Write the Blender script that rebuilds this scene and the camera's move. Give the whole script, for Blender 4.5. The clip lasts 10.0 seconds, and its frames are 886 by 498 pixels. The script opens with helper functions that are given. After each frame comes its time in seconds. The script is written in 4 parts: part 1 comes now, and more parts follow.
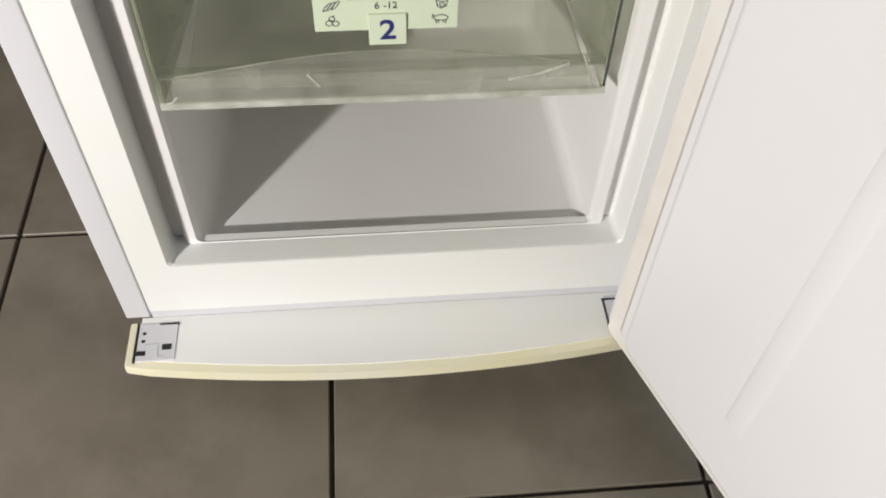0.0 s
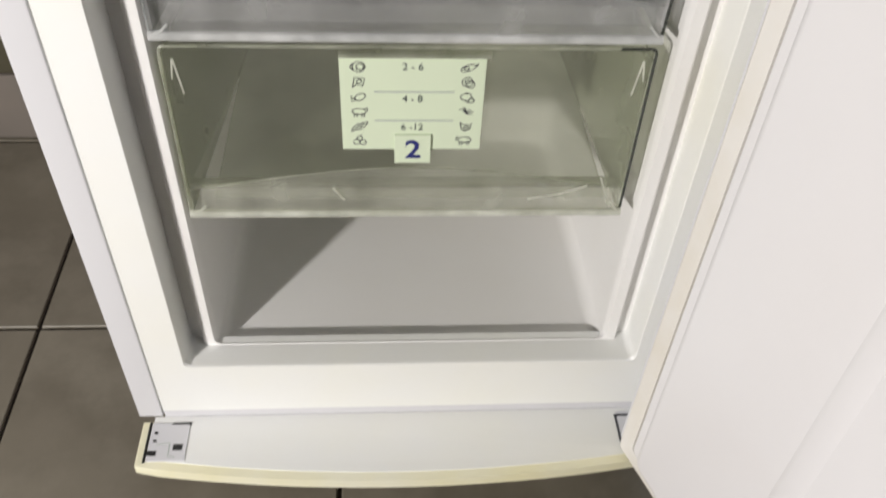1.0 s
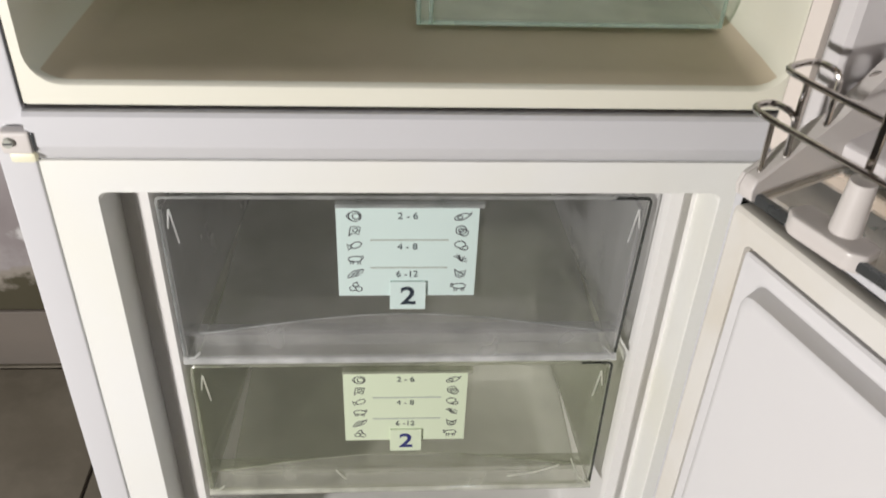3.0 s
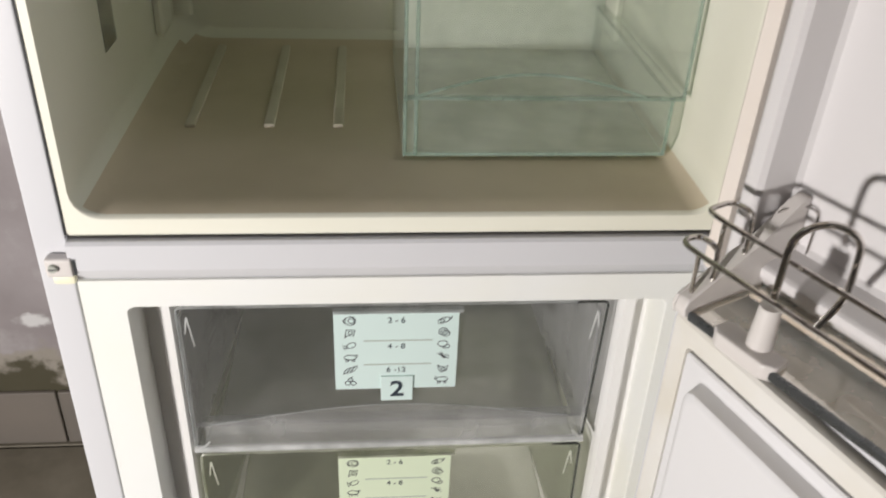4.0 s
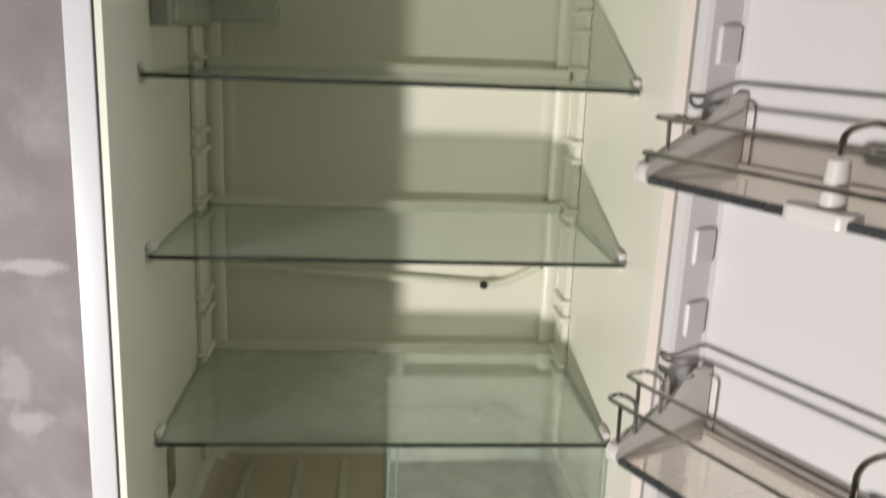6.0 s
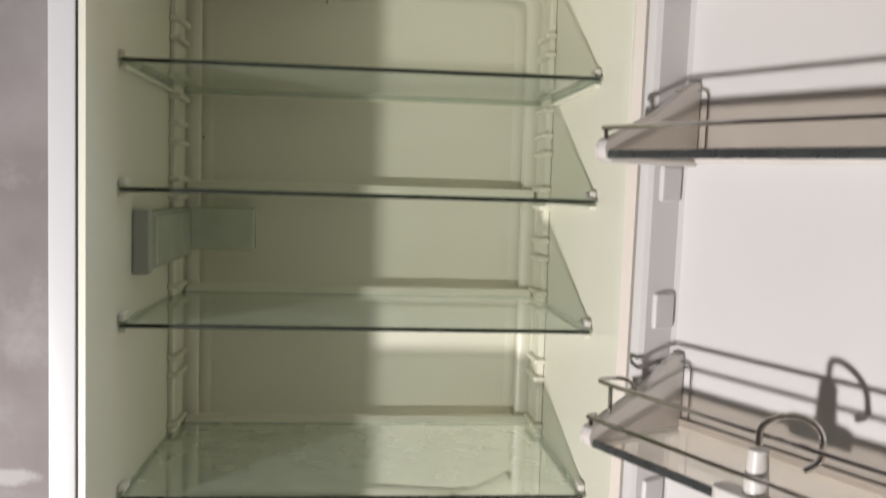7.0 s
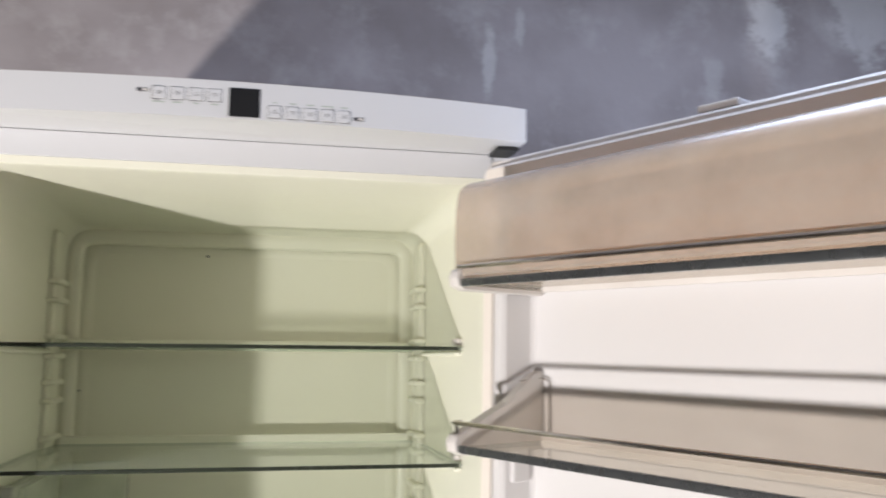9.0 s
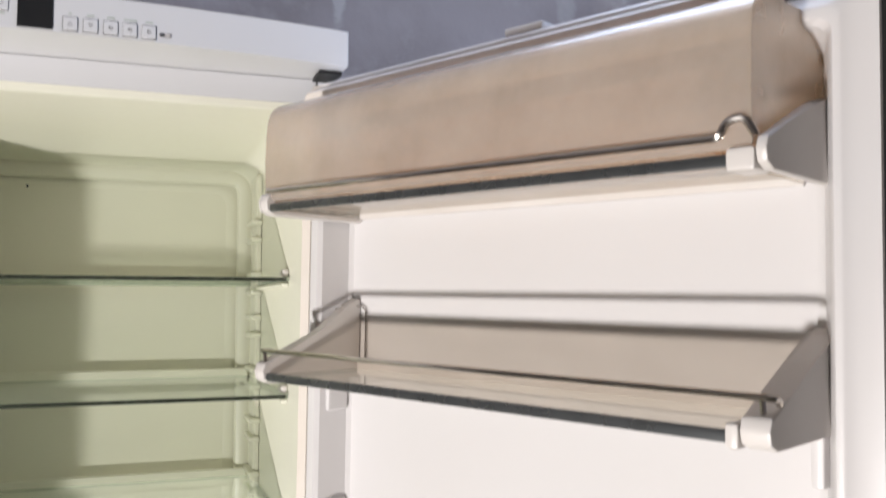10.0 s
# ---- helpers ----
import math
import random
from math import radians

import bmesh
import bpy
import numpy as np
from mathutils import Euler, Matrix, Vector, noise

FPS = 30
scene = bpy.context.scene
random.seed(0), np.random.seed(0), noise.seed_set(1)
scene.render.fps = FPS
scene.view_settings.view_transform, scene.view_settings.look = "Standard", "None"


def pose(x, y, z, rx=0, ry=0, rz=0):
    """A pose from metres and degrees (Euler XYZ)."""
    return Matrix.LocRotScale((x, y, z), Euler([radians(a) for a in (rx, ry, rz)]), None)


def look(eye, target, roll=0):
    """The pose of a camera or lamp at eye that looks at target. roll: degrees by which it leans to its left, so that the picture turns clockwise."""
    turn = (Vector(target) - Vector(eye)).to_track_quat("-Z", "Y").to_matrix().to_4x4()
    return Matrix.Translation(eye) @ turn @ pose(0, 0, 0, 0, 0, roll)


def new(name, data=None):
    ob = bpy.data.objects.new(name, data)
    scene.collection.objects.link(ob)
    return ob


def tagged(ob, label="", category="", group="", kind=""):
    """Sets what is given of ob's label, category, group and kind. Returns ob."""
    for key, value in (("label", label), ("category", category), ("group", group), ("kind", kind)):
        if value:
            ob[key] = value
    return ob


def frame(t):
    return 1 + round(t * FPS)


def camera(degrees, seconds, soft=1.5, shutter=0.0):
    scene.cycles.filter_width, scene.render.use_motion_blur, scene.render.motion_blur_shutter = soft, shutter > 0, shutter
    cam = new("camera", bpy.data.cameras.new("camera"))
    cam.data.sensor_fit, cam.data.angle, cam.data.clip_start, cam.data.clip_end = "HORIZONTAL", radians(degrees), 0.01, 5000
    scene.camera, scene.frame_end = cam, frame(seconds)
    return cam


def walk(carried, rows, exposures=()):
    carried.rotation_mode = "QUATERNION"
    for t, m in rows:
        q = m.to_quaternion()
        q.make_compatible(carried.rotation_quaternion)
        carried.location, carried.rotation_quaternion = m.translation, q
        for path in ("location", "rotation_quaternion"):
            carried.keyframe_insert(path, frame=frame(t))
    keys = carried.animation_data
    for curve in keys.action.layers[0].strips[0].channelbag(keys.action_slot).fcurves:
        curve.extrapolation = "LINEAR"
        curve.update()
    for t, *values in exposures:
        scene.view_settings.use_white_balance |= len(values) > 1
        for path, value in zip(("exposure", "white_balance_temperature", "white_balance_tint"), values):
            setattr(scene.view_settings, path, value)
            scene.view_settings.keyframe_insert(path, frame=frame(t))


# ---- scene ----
cam = camera(54.5, 10.0, soft=1.8, shutter=0.4)
PATH = [
    (0, (-0.022, -0.568, 0.908), (0.128, 0.676, -0.651), 2.4),
    (0.5, (-0.02, -0.571, 0.918), (0.097, 0.734, -0.593), 2.7),
    (1, (-0.028, -0.564, 0.93), (0.103, 0.845, -0.484), 3.3),
    (1.5, (-0.029, -0.557, 0.961), (0.121, 0.938, -0.359), 4.1),
    (2, (-0.035, -0.561, 1.011), (0.122, 0.998, -0.231), 4.0),
    (2.5, (-0.031, -0.565, 1.067), (0.122, 1.047, -0.107), 3.2),
    (2.7, (-0.019, -0.559, 1.091), (0.107, 1.053, -0.086), 2.5),
    (3.8, (-0.034, -0.615, 1.192), (0.122, 1.07, 0.126), 2.5),
    (4, (-0.034, -0.627, 1.215), (0.145, 1.065, 0.164), 2.6),
    (4.5, (-0.087, -0.682, 1.286), (0.191, 1.034, 0.297), 2.7),
    (5, (-0.119, -0.745, 1.361), (0.147, 1.044, 0.508), 1.5),
    (5.5, (-0.044, -0.798, 1.446), (0.136, 1.075, 0.768), 1.8),
    (6, (-0.019, -0.832, 1.507), (0.14, 1.107, 1.042), 2.2),
    (6.2, (-0.012, -0.842, 1.527), (0.154, 1.116, 1.156), 2.3),
    (7.3, (0.002, -0.888, 1.654), (0.193, 1.102, 1.614), 1.4),
    (7.5, (0.004, -0.904, 1.673), (0.188, 1.088, 1.712), 1.1),
    (8, (-0.003, -0.929, 1.73), (0.176, 1.057, 1.891), -0.1),
    (8.4, (0.0, -0.939, 1.743), (0.196, 1.037, 1.978), -0.2),
    (8.5, (0.003, -0.937, 1.743), (0.206, 1.038, 1.98), 0.1),
    (9, (0.027, -0.937, 1.738), (0.431, 1.005, 1.995), 0.4),
    (9.5, (0.085, -0.946, 1.75), (0.698, 0.943, 1.981), -0.0),
    (10, (0.097, -0.94, 1.722), (0.761, 0.942, 1.852), -0.0),
]
EXPOSURES = [(0.0, -0.14), (1.5, -0.22), (2.5, -0.28), (4.5, -0.14), (6.0, -0.06), (7.5, 0.2), (8.0, 0.28), (8.5, 0.4), (9.0, 0.48), (9.5, 0.42), (10.0, 0.42)]
walk(cam, [(t, look(eye, target, roll)) for t, eye, target, roll in PATH], EXPOSURES)

# ---- world, lamps, exposure ----
scene.view_settings.exposure = 0.0
world = bpy.data.worlds.new("world")
scene.world = world
world.use_nodes = True
world.node_tree.nodes["Background"].inputs[0].default_value = (0.05, 0.05, 0.05, 1)
world.node_tree.nodes["Background"].inputs[1].default_value = 0.3
LAMP = (-1.157, -1.30, 0.84)
key = bpy.data.lights.new("hand_torch_light", "SPOT")
key.energy, key.color, key.shadow_soft_size = 163.0, (1.0, 0.962, 0.938), 0.045
key_ob = new("hand_torch_light", key)
key.spot_size, key.spot_blend = radians(152), 0.9
key_ob.matrix_world = look(LAMP, (0.20, 0.10, 0.85))
# Unseen soft bluish light under the ceiling, added to fill the room's shade.
fill_light = bpy.data.lights.new("unseen_fill_light", "AREA")
fill_light.shape, fill_light.size, fill_light.size_y = "RECTANGLE", 1.4, 0.7
fill_light.energy, fill_light.color = 13.0, (0.64, 0.75, 1.0)
fill_ob = new("unseen_fill_light", fill_light)
fill_ob.matrix_world = look((0.9, -0.2, 2.66), (0.9, -0.2, 0.0))


# ---- materials ----
def material(name, color, rough=0.5, metal=0.0, mottle=0.06, scale=6.0, bump=0.0, bump_scale=60.0, tint=None, coat=0.0, stain=None):
    """A surface with colour variation at two scales, uneven gloss and fine relief."""
    m = bpy.data.materials.new(name)
    m.use_nodes = True
    t = m.node_tree
    b = t.nodes["Principled BSDF"]
    b.inputs["Metallic"].default_value = metal
    b.inputs["Coat Weight"].default_value = coat
    co = t.nodes.new("ShaderNodeTexCoord")
    big = t.nodes.new("ShaderNodeTexNoise")
    big.inputs["Scale"].default_value = scale
    big.inputs["Detail"].default_value = 5
    fine = t.nodes.new("ShaderNodeTexNoise")
    fine.inputs["Scale"].default_value = bump_scale
    fine.inputs["Detail"].default_value = 4
    for n in (big, fine):
        t.links.new(co.outputs["Object"], n.inputs["Vector"])
    mix = t.nodes.new("ShaderNodeMix")
    mix.data_type = "RGBA"
    other = tint or tuple(c * (1 - 2 * mottle) for c in color)
    mix.inputs[6].default_value = (*color, 1)
    mix.inputs[7].default_value = (*other, 1)
    ramp = t.nodes.new("ShaderNodeMapRange")
    ramp.inputs["From Min"].default_value = 0.38
    ramp.inputs["From Max"].default_value = 0.72
    t.links.new(big.outputs["Fac"], ramp.inputs["Value"])
    t.links.new(ramp.outputs["Result"], mix.inputs[0])
    out = mix.outputs[2]
    if stain:
        col, lo, hi, sc = stain
        sn = t.nodes.new("ShaderNodeTexNoise")
        sn.inputs["Scale"].default_value = sc
        sn.inputs["Detail"].default_value = 8
        sn.inputs["Roughness"].default_value = 0.65
        t.links.new(co.outputs["Object"], sn.inputs["Vector"])
        sr = t.nodes.new("ShaderNodeMapRange")
        sr.inputs["From Min"].default_value, sr.inputs["From Max"].default_value = lo, hi
        t.links.new(sn.outputs["Fac"], sr.inputs["Value"])
        m2 = t.nodes.new("ShaderNodeMix")
        m2.data_type = "RGBA"
        m2.inputs[7].default_value = (*col, 1)
        t.links.new(sr.outputs["Result"], m2.inputs[0])
        t.links.new(out, m2.inputs[6])
        out = m2.outputs[2]
    t.links.new(out, b.inputs["Base Color"])
    rr = t.nodes.new("ShaderNodeMapRange")
    rr.inputs["To Min"].default_value = max(0.03, rough - 0.08)
    rr.inputs["To Max"].default_value = min(1.0, rough + 0.08)
    t.links.new(fine.outputs["Fac"], rr.inputs["Value"])
    t.links.new(rr.outputs["Result"], b.inputs["Roughness"])
    if bump:
        bp = t.nodes.new("ShaderNodeBump")
        bp.inputs["Strength"].default_value = bump
        bp.inputs["Distance"].default_value = 0.002
        t.links.new(fine.outputs["Fac"], bp.inputs["Height"])
        t.links.new(bp.outputs["Normal"], b.inputs["Normal"])
    return m


def clear(name, color, haze=0.0, haze_color=(0.6, 0.6, 0.58), gloss_rough=0.03, spread=0.5, shine=0.04):
    """Clear sheet: light passes straight through with a tint, Fresnel adds gloss, haze adds scratched dullness and, on
    shelf glass, painted reflection.
    """
    m = bpy.data.materials.new(name)
    m.use_nodes = True
    t = m.node_tree
    t.nodes.remove(t.nodes["Principled BSDF"])
    out = t.nodes["Material Output"]
    tr = t.nodes.new("ShaderNodeBsdfTransparent")
    tr.inputs[0].default_value = (*color, 1)
    gl = t.nodes.new("ShaderNodeBsdfGlossy")
    gl.inputs["Roughness"].default_value = gloss_rough
    lw = t.nodes.new("ShaderNodeLayerWeight")
    pw = t.nodes.new("ShaderNodeMath")
    pw.operation = "POWER"
    pw.inputs[1].default_value = 3.6
    t.links.new(lw.outputs["Facing"], pw.inputs[0])
    fr = t.nodes.new("ShaderNodeMapRange")
    fr.inputs["To Min"].default_value, fr.inputs["To Max"].default_value = shine, 0.85
    t.links.new(pw.outputs[0], fr.inputs["Value"])
    df = t.nodes.new("ShaderNodeBsdfDiffuse")
    df.inputs[0].default_value = (*haze_color, 1)
    tl = t.nodes.new("ShaderNodeBsdfTranslucent")
    tl.inputs[0].default_value = (*haze_color, 1)
    dull = t.nodes.new("ShaderNodeMixShader")
    dull.inputs[0].default_value = 0.5
    t.links.new(df.outputs[0], dull.inputs[1])
    t.links.new(tl.outputs[0], dull.inputs[2])
    m1 = t.nodes.new("ShaderNodeMixShader")
    co = t.nodes.new("ShaderNodeTexCoord")
    nz = t.nodes.new("ShaderNodeTexNoise")
    nz.inputs["Scale"].default_value = 22.0
    nz.inputs["Detail"].default_value = 8
    t.links.new(co.outputs["Object"], nz.inputs["Vector"])
    mr = t.nodes.new("ShaderNodeMapRange")
    mr.inputs["From Min"].default_value, mr.inputs["From Max"].default_value = 0.3, 0.75
    mr.inputs["To Min"].default_value, mr.inputs["To Max"].default_value = haze * (1 - spread), haze * (1 + spread)
    t.links.new(nz.outputs["Fac"], mr.inputs["Value"])
    t.links.new(mr.outputs["Result"], m1.inputs[0])
    t.links.new(tr.outputs[0], m1.inputs[1])
    t.links.new(dull.outputs[0], m1.inputs[2])
    m2 = t.nodes.new("ShaderNodeMixShader")
    t.links.new(fr.outputs[0], m2.inputs[0])
    t.links.new(m1.outputs[0], m2.inputs[1])
    t.links.new(gl.outputs[0], m2.inputs[2])
    t.links.new(m2.outputs[0], out.inputs["Surface"])
    return m


def plaster_material():
    """Grey cement plaster: cloudy patches, pale filler smears at their places, mould above the skirting tiles."""
    m = material("cement_plaster", (0.355, 0.32, 0.322), 0.85, mottle=0.1, scale=4.5, bump=0.6, bump_scale=34.0,
                 tint=(0.235, 0.205, 0.202), stain=((0.44, 0.412, 0.41), 0.52, 0.78, 8.0))
    t = m.node_tree
    b = t.nodes["Principled BSDF"]
    co = t.nodes["Texture Coordinate"]
    nz = t.nodes.new("ShaderNodeTexNoise")
    nz.inputs["Scale"].default_value, nz.inputs["Detail"].default_value, nz.inputs["Roughness"].default_value = 26.0, 9, 0.7
    t.links.new(co.outputs["Object"], nz.inputs["Vector"])
    sep = t.nodes.new("ShaderNodeSeparateXYZ")
    t.links.new(co.outputs["Object"], sep.inputs[0])

    def math_node(op, a, c):
        n = t.nodes.new("ShaderNodeMath")
        n.operation = op
        for k, v in enumerate((a, c)):
            if isinstance(v, (int, float)):
                n.inputs[k].default_value = v
            else:
                t.links.new(v, n.inputs[k])
        return n.outputs[0]

    def over(color, fac, strength):
        mx = t.nodes.new("ShaderNodeMix")
        mx.data_type = "RGBA"
        mx.inputs[7].default_value = (*color, 1)
        old = b.inputs["Base Color"].links[0].from_socket
        t.links.new(old, mx.inputs[6])
        t.links.new(math_node("MULTIPLY", fac, strength), mx.inputs[0])
        t.links.new(mx.outputs[2], b.inputs["Base Color"])

    def soft(value, lo, hi):
        r = t.nodes.new("ShaderNodeMapRange")
        r.interpolation_type = "SMOOTHSTEP"
        r.inputs["From Min"].default_value, r.inputs["From Max"].default_value = lo, hi
        r.inputs["To Min"].default_value, r.inputs["To Max"].default_value = 1.0, 0.0
        t.links.new(value, r.inputs["Value"])
        return r.outputs["Result"]

    rough = math_node("MULTIPLY", math_node("SUBTRACT", nz.outputs["Fac"], 0.5), 2.6)
    for x, z, rx, rz, s in ((-0.62, 0.285, 0.028, 0.014, 0.9), (-0.535, 0.212, 0.03, 0.02, 0.6), (0.446, 2.325, 0.013, 0.075, 0.4), (0.51, 2.40, 0.010, 0.04, 0.3),
                            (1.066, 2.46, 0.045, 0.085, 0.6), (0.93, 2.33, 0.022, 0.05, 0.22), (-0.61, 1.108, 0.06, 0.014, 0.55), (-0.65, 0.90, 0.03, 0.05, 0.3),
                            (-0.63, 0.82, 0.04, 0.02, 0.35), (-0.48, 0.79, 0.03, 0.05, 0.4), (1.30, 2.50, 0.08, 0.12, 0.5)):
        dx = math_node("DIVIDE", math_node("SUBTRACT", sep.outputs["X"], x), rx)
        dz = math_node("DIVIDE", math_node("SUBTRACT", sep.outputs["Z"], z), rz)
        d = math_node("SQRT", math_node("ADD", math_node("MULTIPLY", dx, dx), math_node("MULTIPLY", dz, dz)), 0.0)
        over((0.68, 0.67, 0.66), soft(math_node("ADD", d, rough), 0.55, 1.25), s)
    nm = t.nodes.new("ShaderNodeTexNoise")
    nm.inputs["Scale"].default_value, nm.inputs["Detail"].default_value, nm.inputs["Roughness"].default_value = 9.0, 7, 0.55
    t.links.new(co.outputs["Object"], nm.inputs["Vector"])
    lumps = math_node("MULTIPLY", math_node("SUBTRACT", nm.outputs["Fac"], 0.5), 4.6)
    low = math_node("ADD", math_node("DIVIDE", math_node("SUBTRACT", sep.outputs["Z"], 0.125), 0.075), lumps)
    over((0.30, 0.27, 0.21), soft(low, 0.9, 1.35), 0.7)
    over((0.055, 0.048, 0.022), soft(low, 0.45, 0.85), 0.93)
    return m


ENAMEL = material("white_enamel", (0.62, 0.618, 0.635), 0.32, mottle=0.012, scale=3.0, bump=0.02, bump_scale=200)
FRAME_WHITE = material("frame_plastic", (0.795, 0.80, 0.78), 0.38, tint=(0.80, 0.795, 0.72), scale=5.0, bump=0.02, bump_scale=120)
YELLOWED = material("yellowed_plastic", (0.80, 0.78, 0.62), 0.4, tint=(0.79, 0.74, 0.45), scale=7.0, bump=0.03, bump_scale=120)
FREEZER = material("freezer_liner_plastic", (0.80, 0.792, 0.775), 0.36, tint=(0.775, 0.76, 0.73), scale=5.0, bump=0.03, bump_scale=90)
LINER = material("fridge_liner_plastic", (0.79, 0.777, 0.67), 0.36, tint=(0.76, 0.742, 0.62), scale=3.0, bump=0.03, bump_scale=90)
DOOR_WHITE = material("door_liner_plastic", (0.645, 0.625, 0.625), 0.33, tint=(0.625, 0.60, 0.595), scale=4.0, bump=0.04, bump_scale=60)
FREEZER_DOOR = material("freezer_door_plastic", (0.71, 0.70, 0.707), 0.38, tint=(0.69, 0.675, 0.675), scale=4.0, bump=0.04, bump_scale=60)
GASKET = material("white_rubber_gasket", (0.72, 0.70, 0.66), 0.55, tint=(0.66, 0.62, 0.54), scale=12.0, bump=0.05)
# Gasket and door edge hold the warm light through the lid in their colour.
PEACH_LIT_GASKET = material("peach_lit_rubber_gasket", (0.73, 0.67, 0.615), 0.5, tint=(0.70, 0.625, 0.56), scale=10.0, bump=0.05)
PEACH_LIT_ENAMEL = material("peach_lit_white_enamel", (0.70, 0.655, 0.625), 0.32, tint=(0.69, 0.62, 0.57), scale=6.0, bump=0.02, bump_scale=200)
BRACKET = material("white_bracket_plastic", (0.66, 0.625, 0.60), 0.35, tint=(0.61, 0.57, 0.54), scale=9.0)
GREY_PLASTIC = material("grey_lamp_plastic", (0.40, 0.41, 0.36), 0.4, mottle=0.06)
BLACK = material("black_gap", (0.012, 0.012, 0.012), 0.6)
DISPLAY = material("black_display_glass", (0.006, 0.006, 0.007), 0.5)
INK = material("dark_print", (0.05, 0.05, 0.06), 0.6)
BLUE_INK = material("blue_print", (0.02, 0.025, 0.16), 0.5)
DARK_INK = material("charcoal_print", (0.02, 0.03, 0.045), 0.5)
CHROME = material("chrome_wire", (0.60, 0.565, 0.53), 0.13, metal=1.0, mottle=0.1, scale=40.0)
STEEL_EDGE = material("grey_steel_trim", (0.16, 0.17, 0.175), 0.28, metal=0.8, mottle=0.08, scale=20.0)
# Haze is dirt plus the reflection of bright surroundings, as one milky colour.
GLASS = clear("shelf_glass", (0.86, 0.90, 0.85), haze=0.42, haze_color=(0.65, 0.72, 0.63), spread=0.10)
GLASS_EDGE = material("green_glass_edge", (0.030, 0.036, 0.026), 0.25, mottle=0.1, scale=15)
DRAWER_GREY = clear("grey_clear_plastic", (0.84, 0.845, 0.845), haze=0.07, haze_color=(0.85, 0.85, 0.85), gloss_rough=0.06, spread=0.3)
DRAWER_GREEN = clear("green_clear_plastic", (0.78, 0.795, 0.725), haze=0.08, haze_color=(0.82, 0.85, 0.72), gloss_rough=0.06, spread=0.3)
SIDE_GREY = clear("grey_plastic_side", (0.98, 0.983, 0.983), haze=0.46, haze_color=(0.74, 0.74, 0.74), gloss_rough=0.1, spread=0.15)
SIDE_GREEN = clear("green_plastic_side", (0.97, 0.978, 0.945), haze=0.42, haze_color=(0.68, 0.70, 0.59), gloss_rough=0.1, spread=0.15)
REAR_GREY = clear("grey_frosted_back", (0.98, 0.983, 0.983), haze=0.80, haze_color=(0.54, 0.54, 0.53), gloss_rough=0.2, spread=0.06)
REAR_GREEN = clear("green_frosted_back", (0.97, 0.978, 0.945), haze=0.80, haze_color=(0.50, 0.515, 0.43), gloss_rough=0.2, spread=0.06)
LEDGE_GREY = clear("grey_plastic_ledge", (0.95, 0.955, 0.955), haze=0.22, haze_color=(0.90, 0.90, 0.89), gloss_rough=0.12, spread=0.5, shine=0.10)
LEDGE_GREEN = clear("green_plastic_ledge", (0.95, 0.955, 0.92), haze=0.22, haze_color=(0.89, 0.90, 0.82), gloss_rough=0.12, spread=0.5, shine=0.10)
RIM_GREY = clear("grey_plastic_rim", (0.80, 0.82, 0.82), haze=0.36, haze_color=(0.85, 0.86, 0.85), gloss_rough=0.22, shine=0.06)
RIM_GREEN = clear("green_plastic_rim", (0.80, 0.82, 0.72), haze=0.36, haze_color=(0.83, 0.84, 0.74), gloss_rough=0.22, shine=0.06)
EDGE_GREY = clear("grey_plastic_edge", (0.85, 0.87, 0.87), haze=0.8, haze_color=(0.94, 0.95, 0.94), gloss_rough=0.1, spread=0.5, shine=0.14)
# Dark colour paints the shade of the gap between drawer and liner.
EDGE_SHADE = clear("gap_shade_edge", (0.16, 0.18, 0.16), haze=0.14, haze_color=(0.40, 0.42, 0.40), gloss_rough=0.1)
EDGE_GREEN = clear("green_plastic_edge", (0.85, 0.86, 0.78), haze=0.8, haze_color=(0.93, 0.94, 0.86), gloss_rough=0.1, spread=0.5, shine=0.14)
CRISPER = clear("crisper_plastic", (0.955, 0.972, 0.955), haze=0.15, haze_color=(0.78, 0.83, 0.77), gloss_rough=0.05)
CRISPER_BASE = clear("crisper_base_plastic", (0.95, 0.97, 0.95), haze=0.68, haze_color=(0.88, 0.91, 0.84), gloss_rough=0.1, spread=0.2)
SCUFF = clear("scuffed_sticker", (0.9, 0.9, 0.88), haze=0.3, haze_color=(0.42, 0.42, 0.37), gloss_rough=0.2, spread=1.0)
CRISPER_RIM = clear("crisper_rim_plastic", (0.74, 0.83, 0.78), haze=0.35, haze_color=(0.64, 0.74, 0.68), gloss_rough=0.08)
LID = clear("frosted_lid_plastic", (0.94, 0.84, 0.73), haze=0.34, haze_color=(0.97, 0.96, 0.93), gloss_rough=0.22, spread=0.14, shine=0.16)
PEACH = clear("beige_inner_plastic", (0.95, 0.82, 0.69), haze=0.32, haze_color=(0.88, 0.72, 0.57), gloss_rough=0.25, spread=0.12)
# The greenish haze colour also paints in the reflection on the door glass.
DOOR_GLASS = clear("door_shelf_glass", (0.87, 0.785, 0.69), haze=0.27, haze_color=(0.78, 0.87, 0.82), spread=0.25)
LAMP_COVER = clear("lamp_cover_plastic", (0.85, 0.88, 0.82), haze=0.75, haze_color=(0.92, 0.94, 0.86), gloss_rough=0.15, spread=0.1)
CARD_MINT = material("mint_card", (0.60, 0.72, 0.69), 0.5, mottle=0.02)
CARD_GREEN = material("pale_green_card", (0.63, 0.71, 0.53), 0.5, mottle=0.02)
RULE = material("grey_rule_print", (0.42, 0.47, 0.42), 0.6)
LINER_FLOOR = material("brown_plastic", (0.645, 0.555, 0.42), 0.42, tint=(0.54, 0.465, 0.335), scale=6.0, bump=0.05, bump_scale=60)
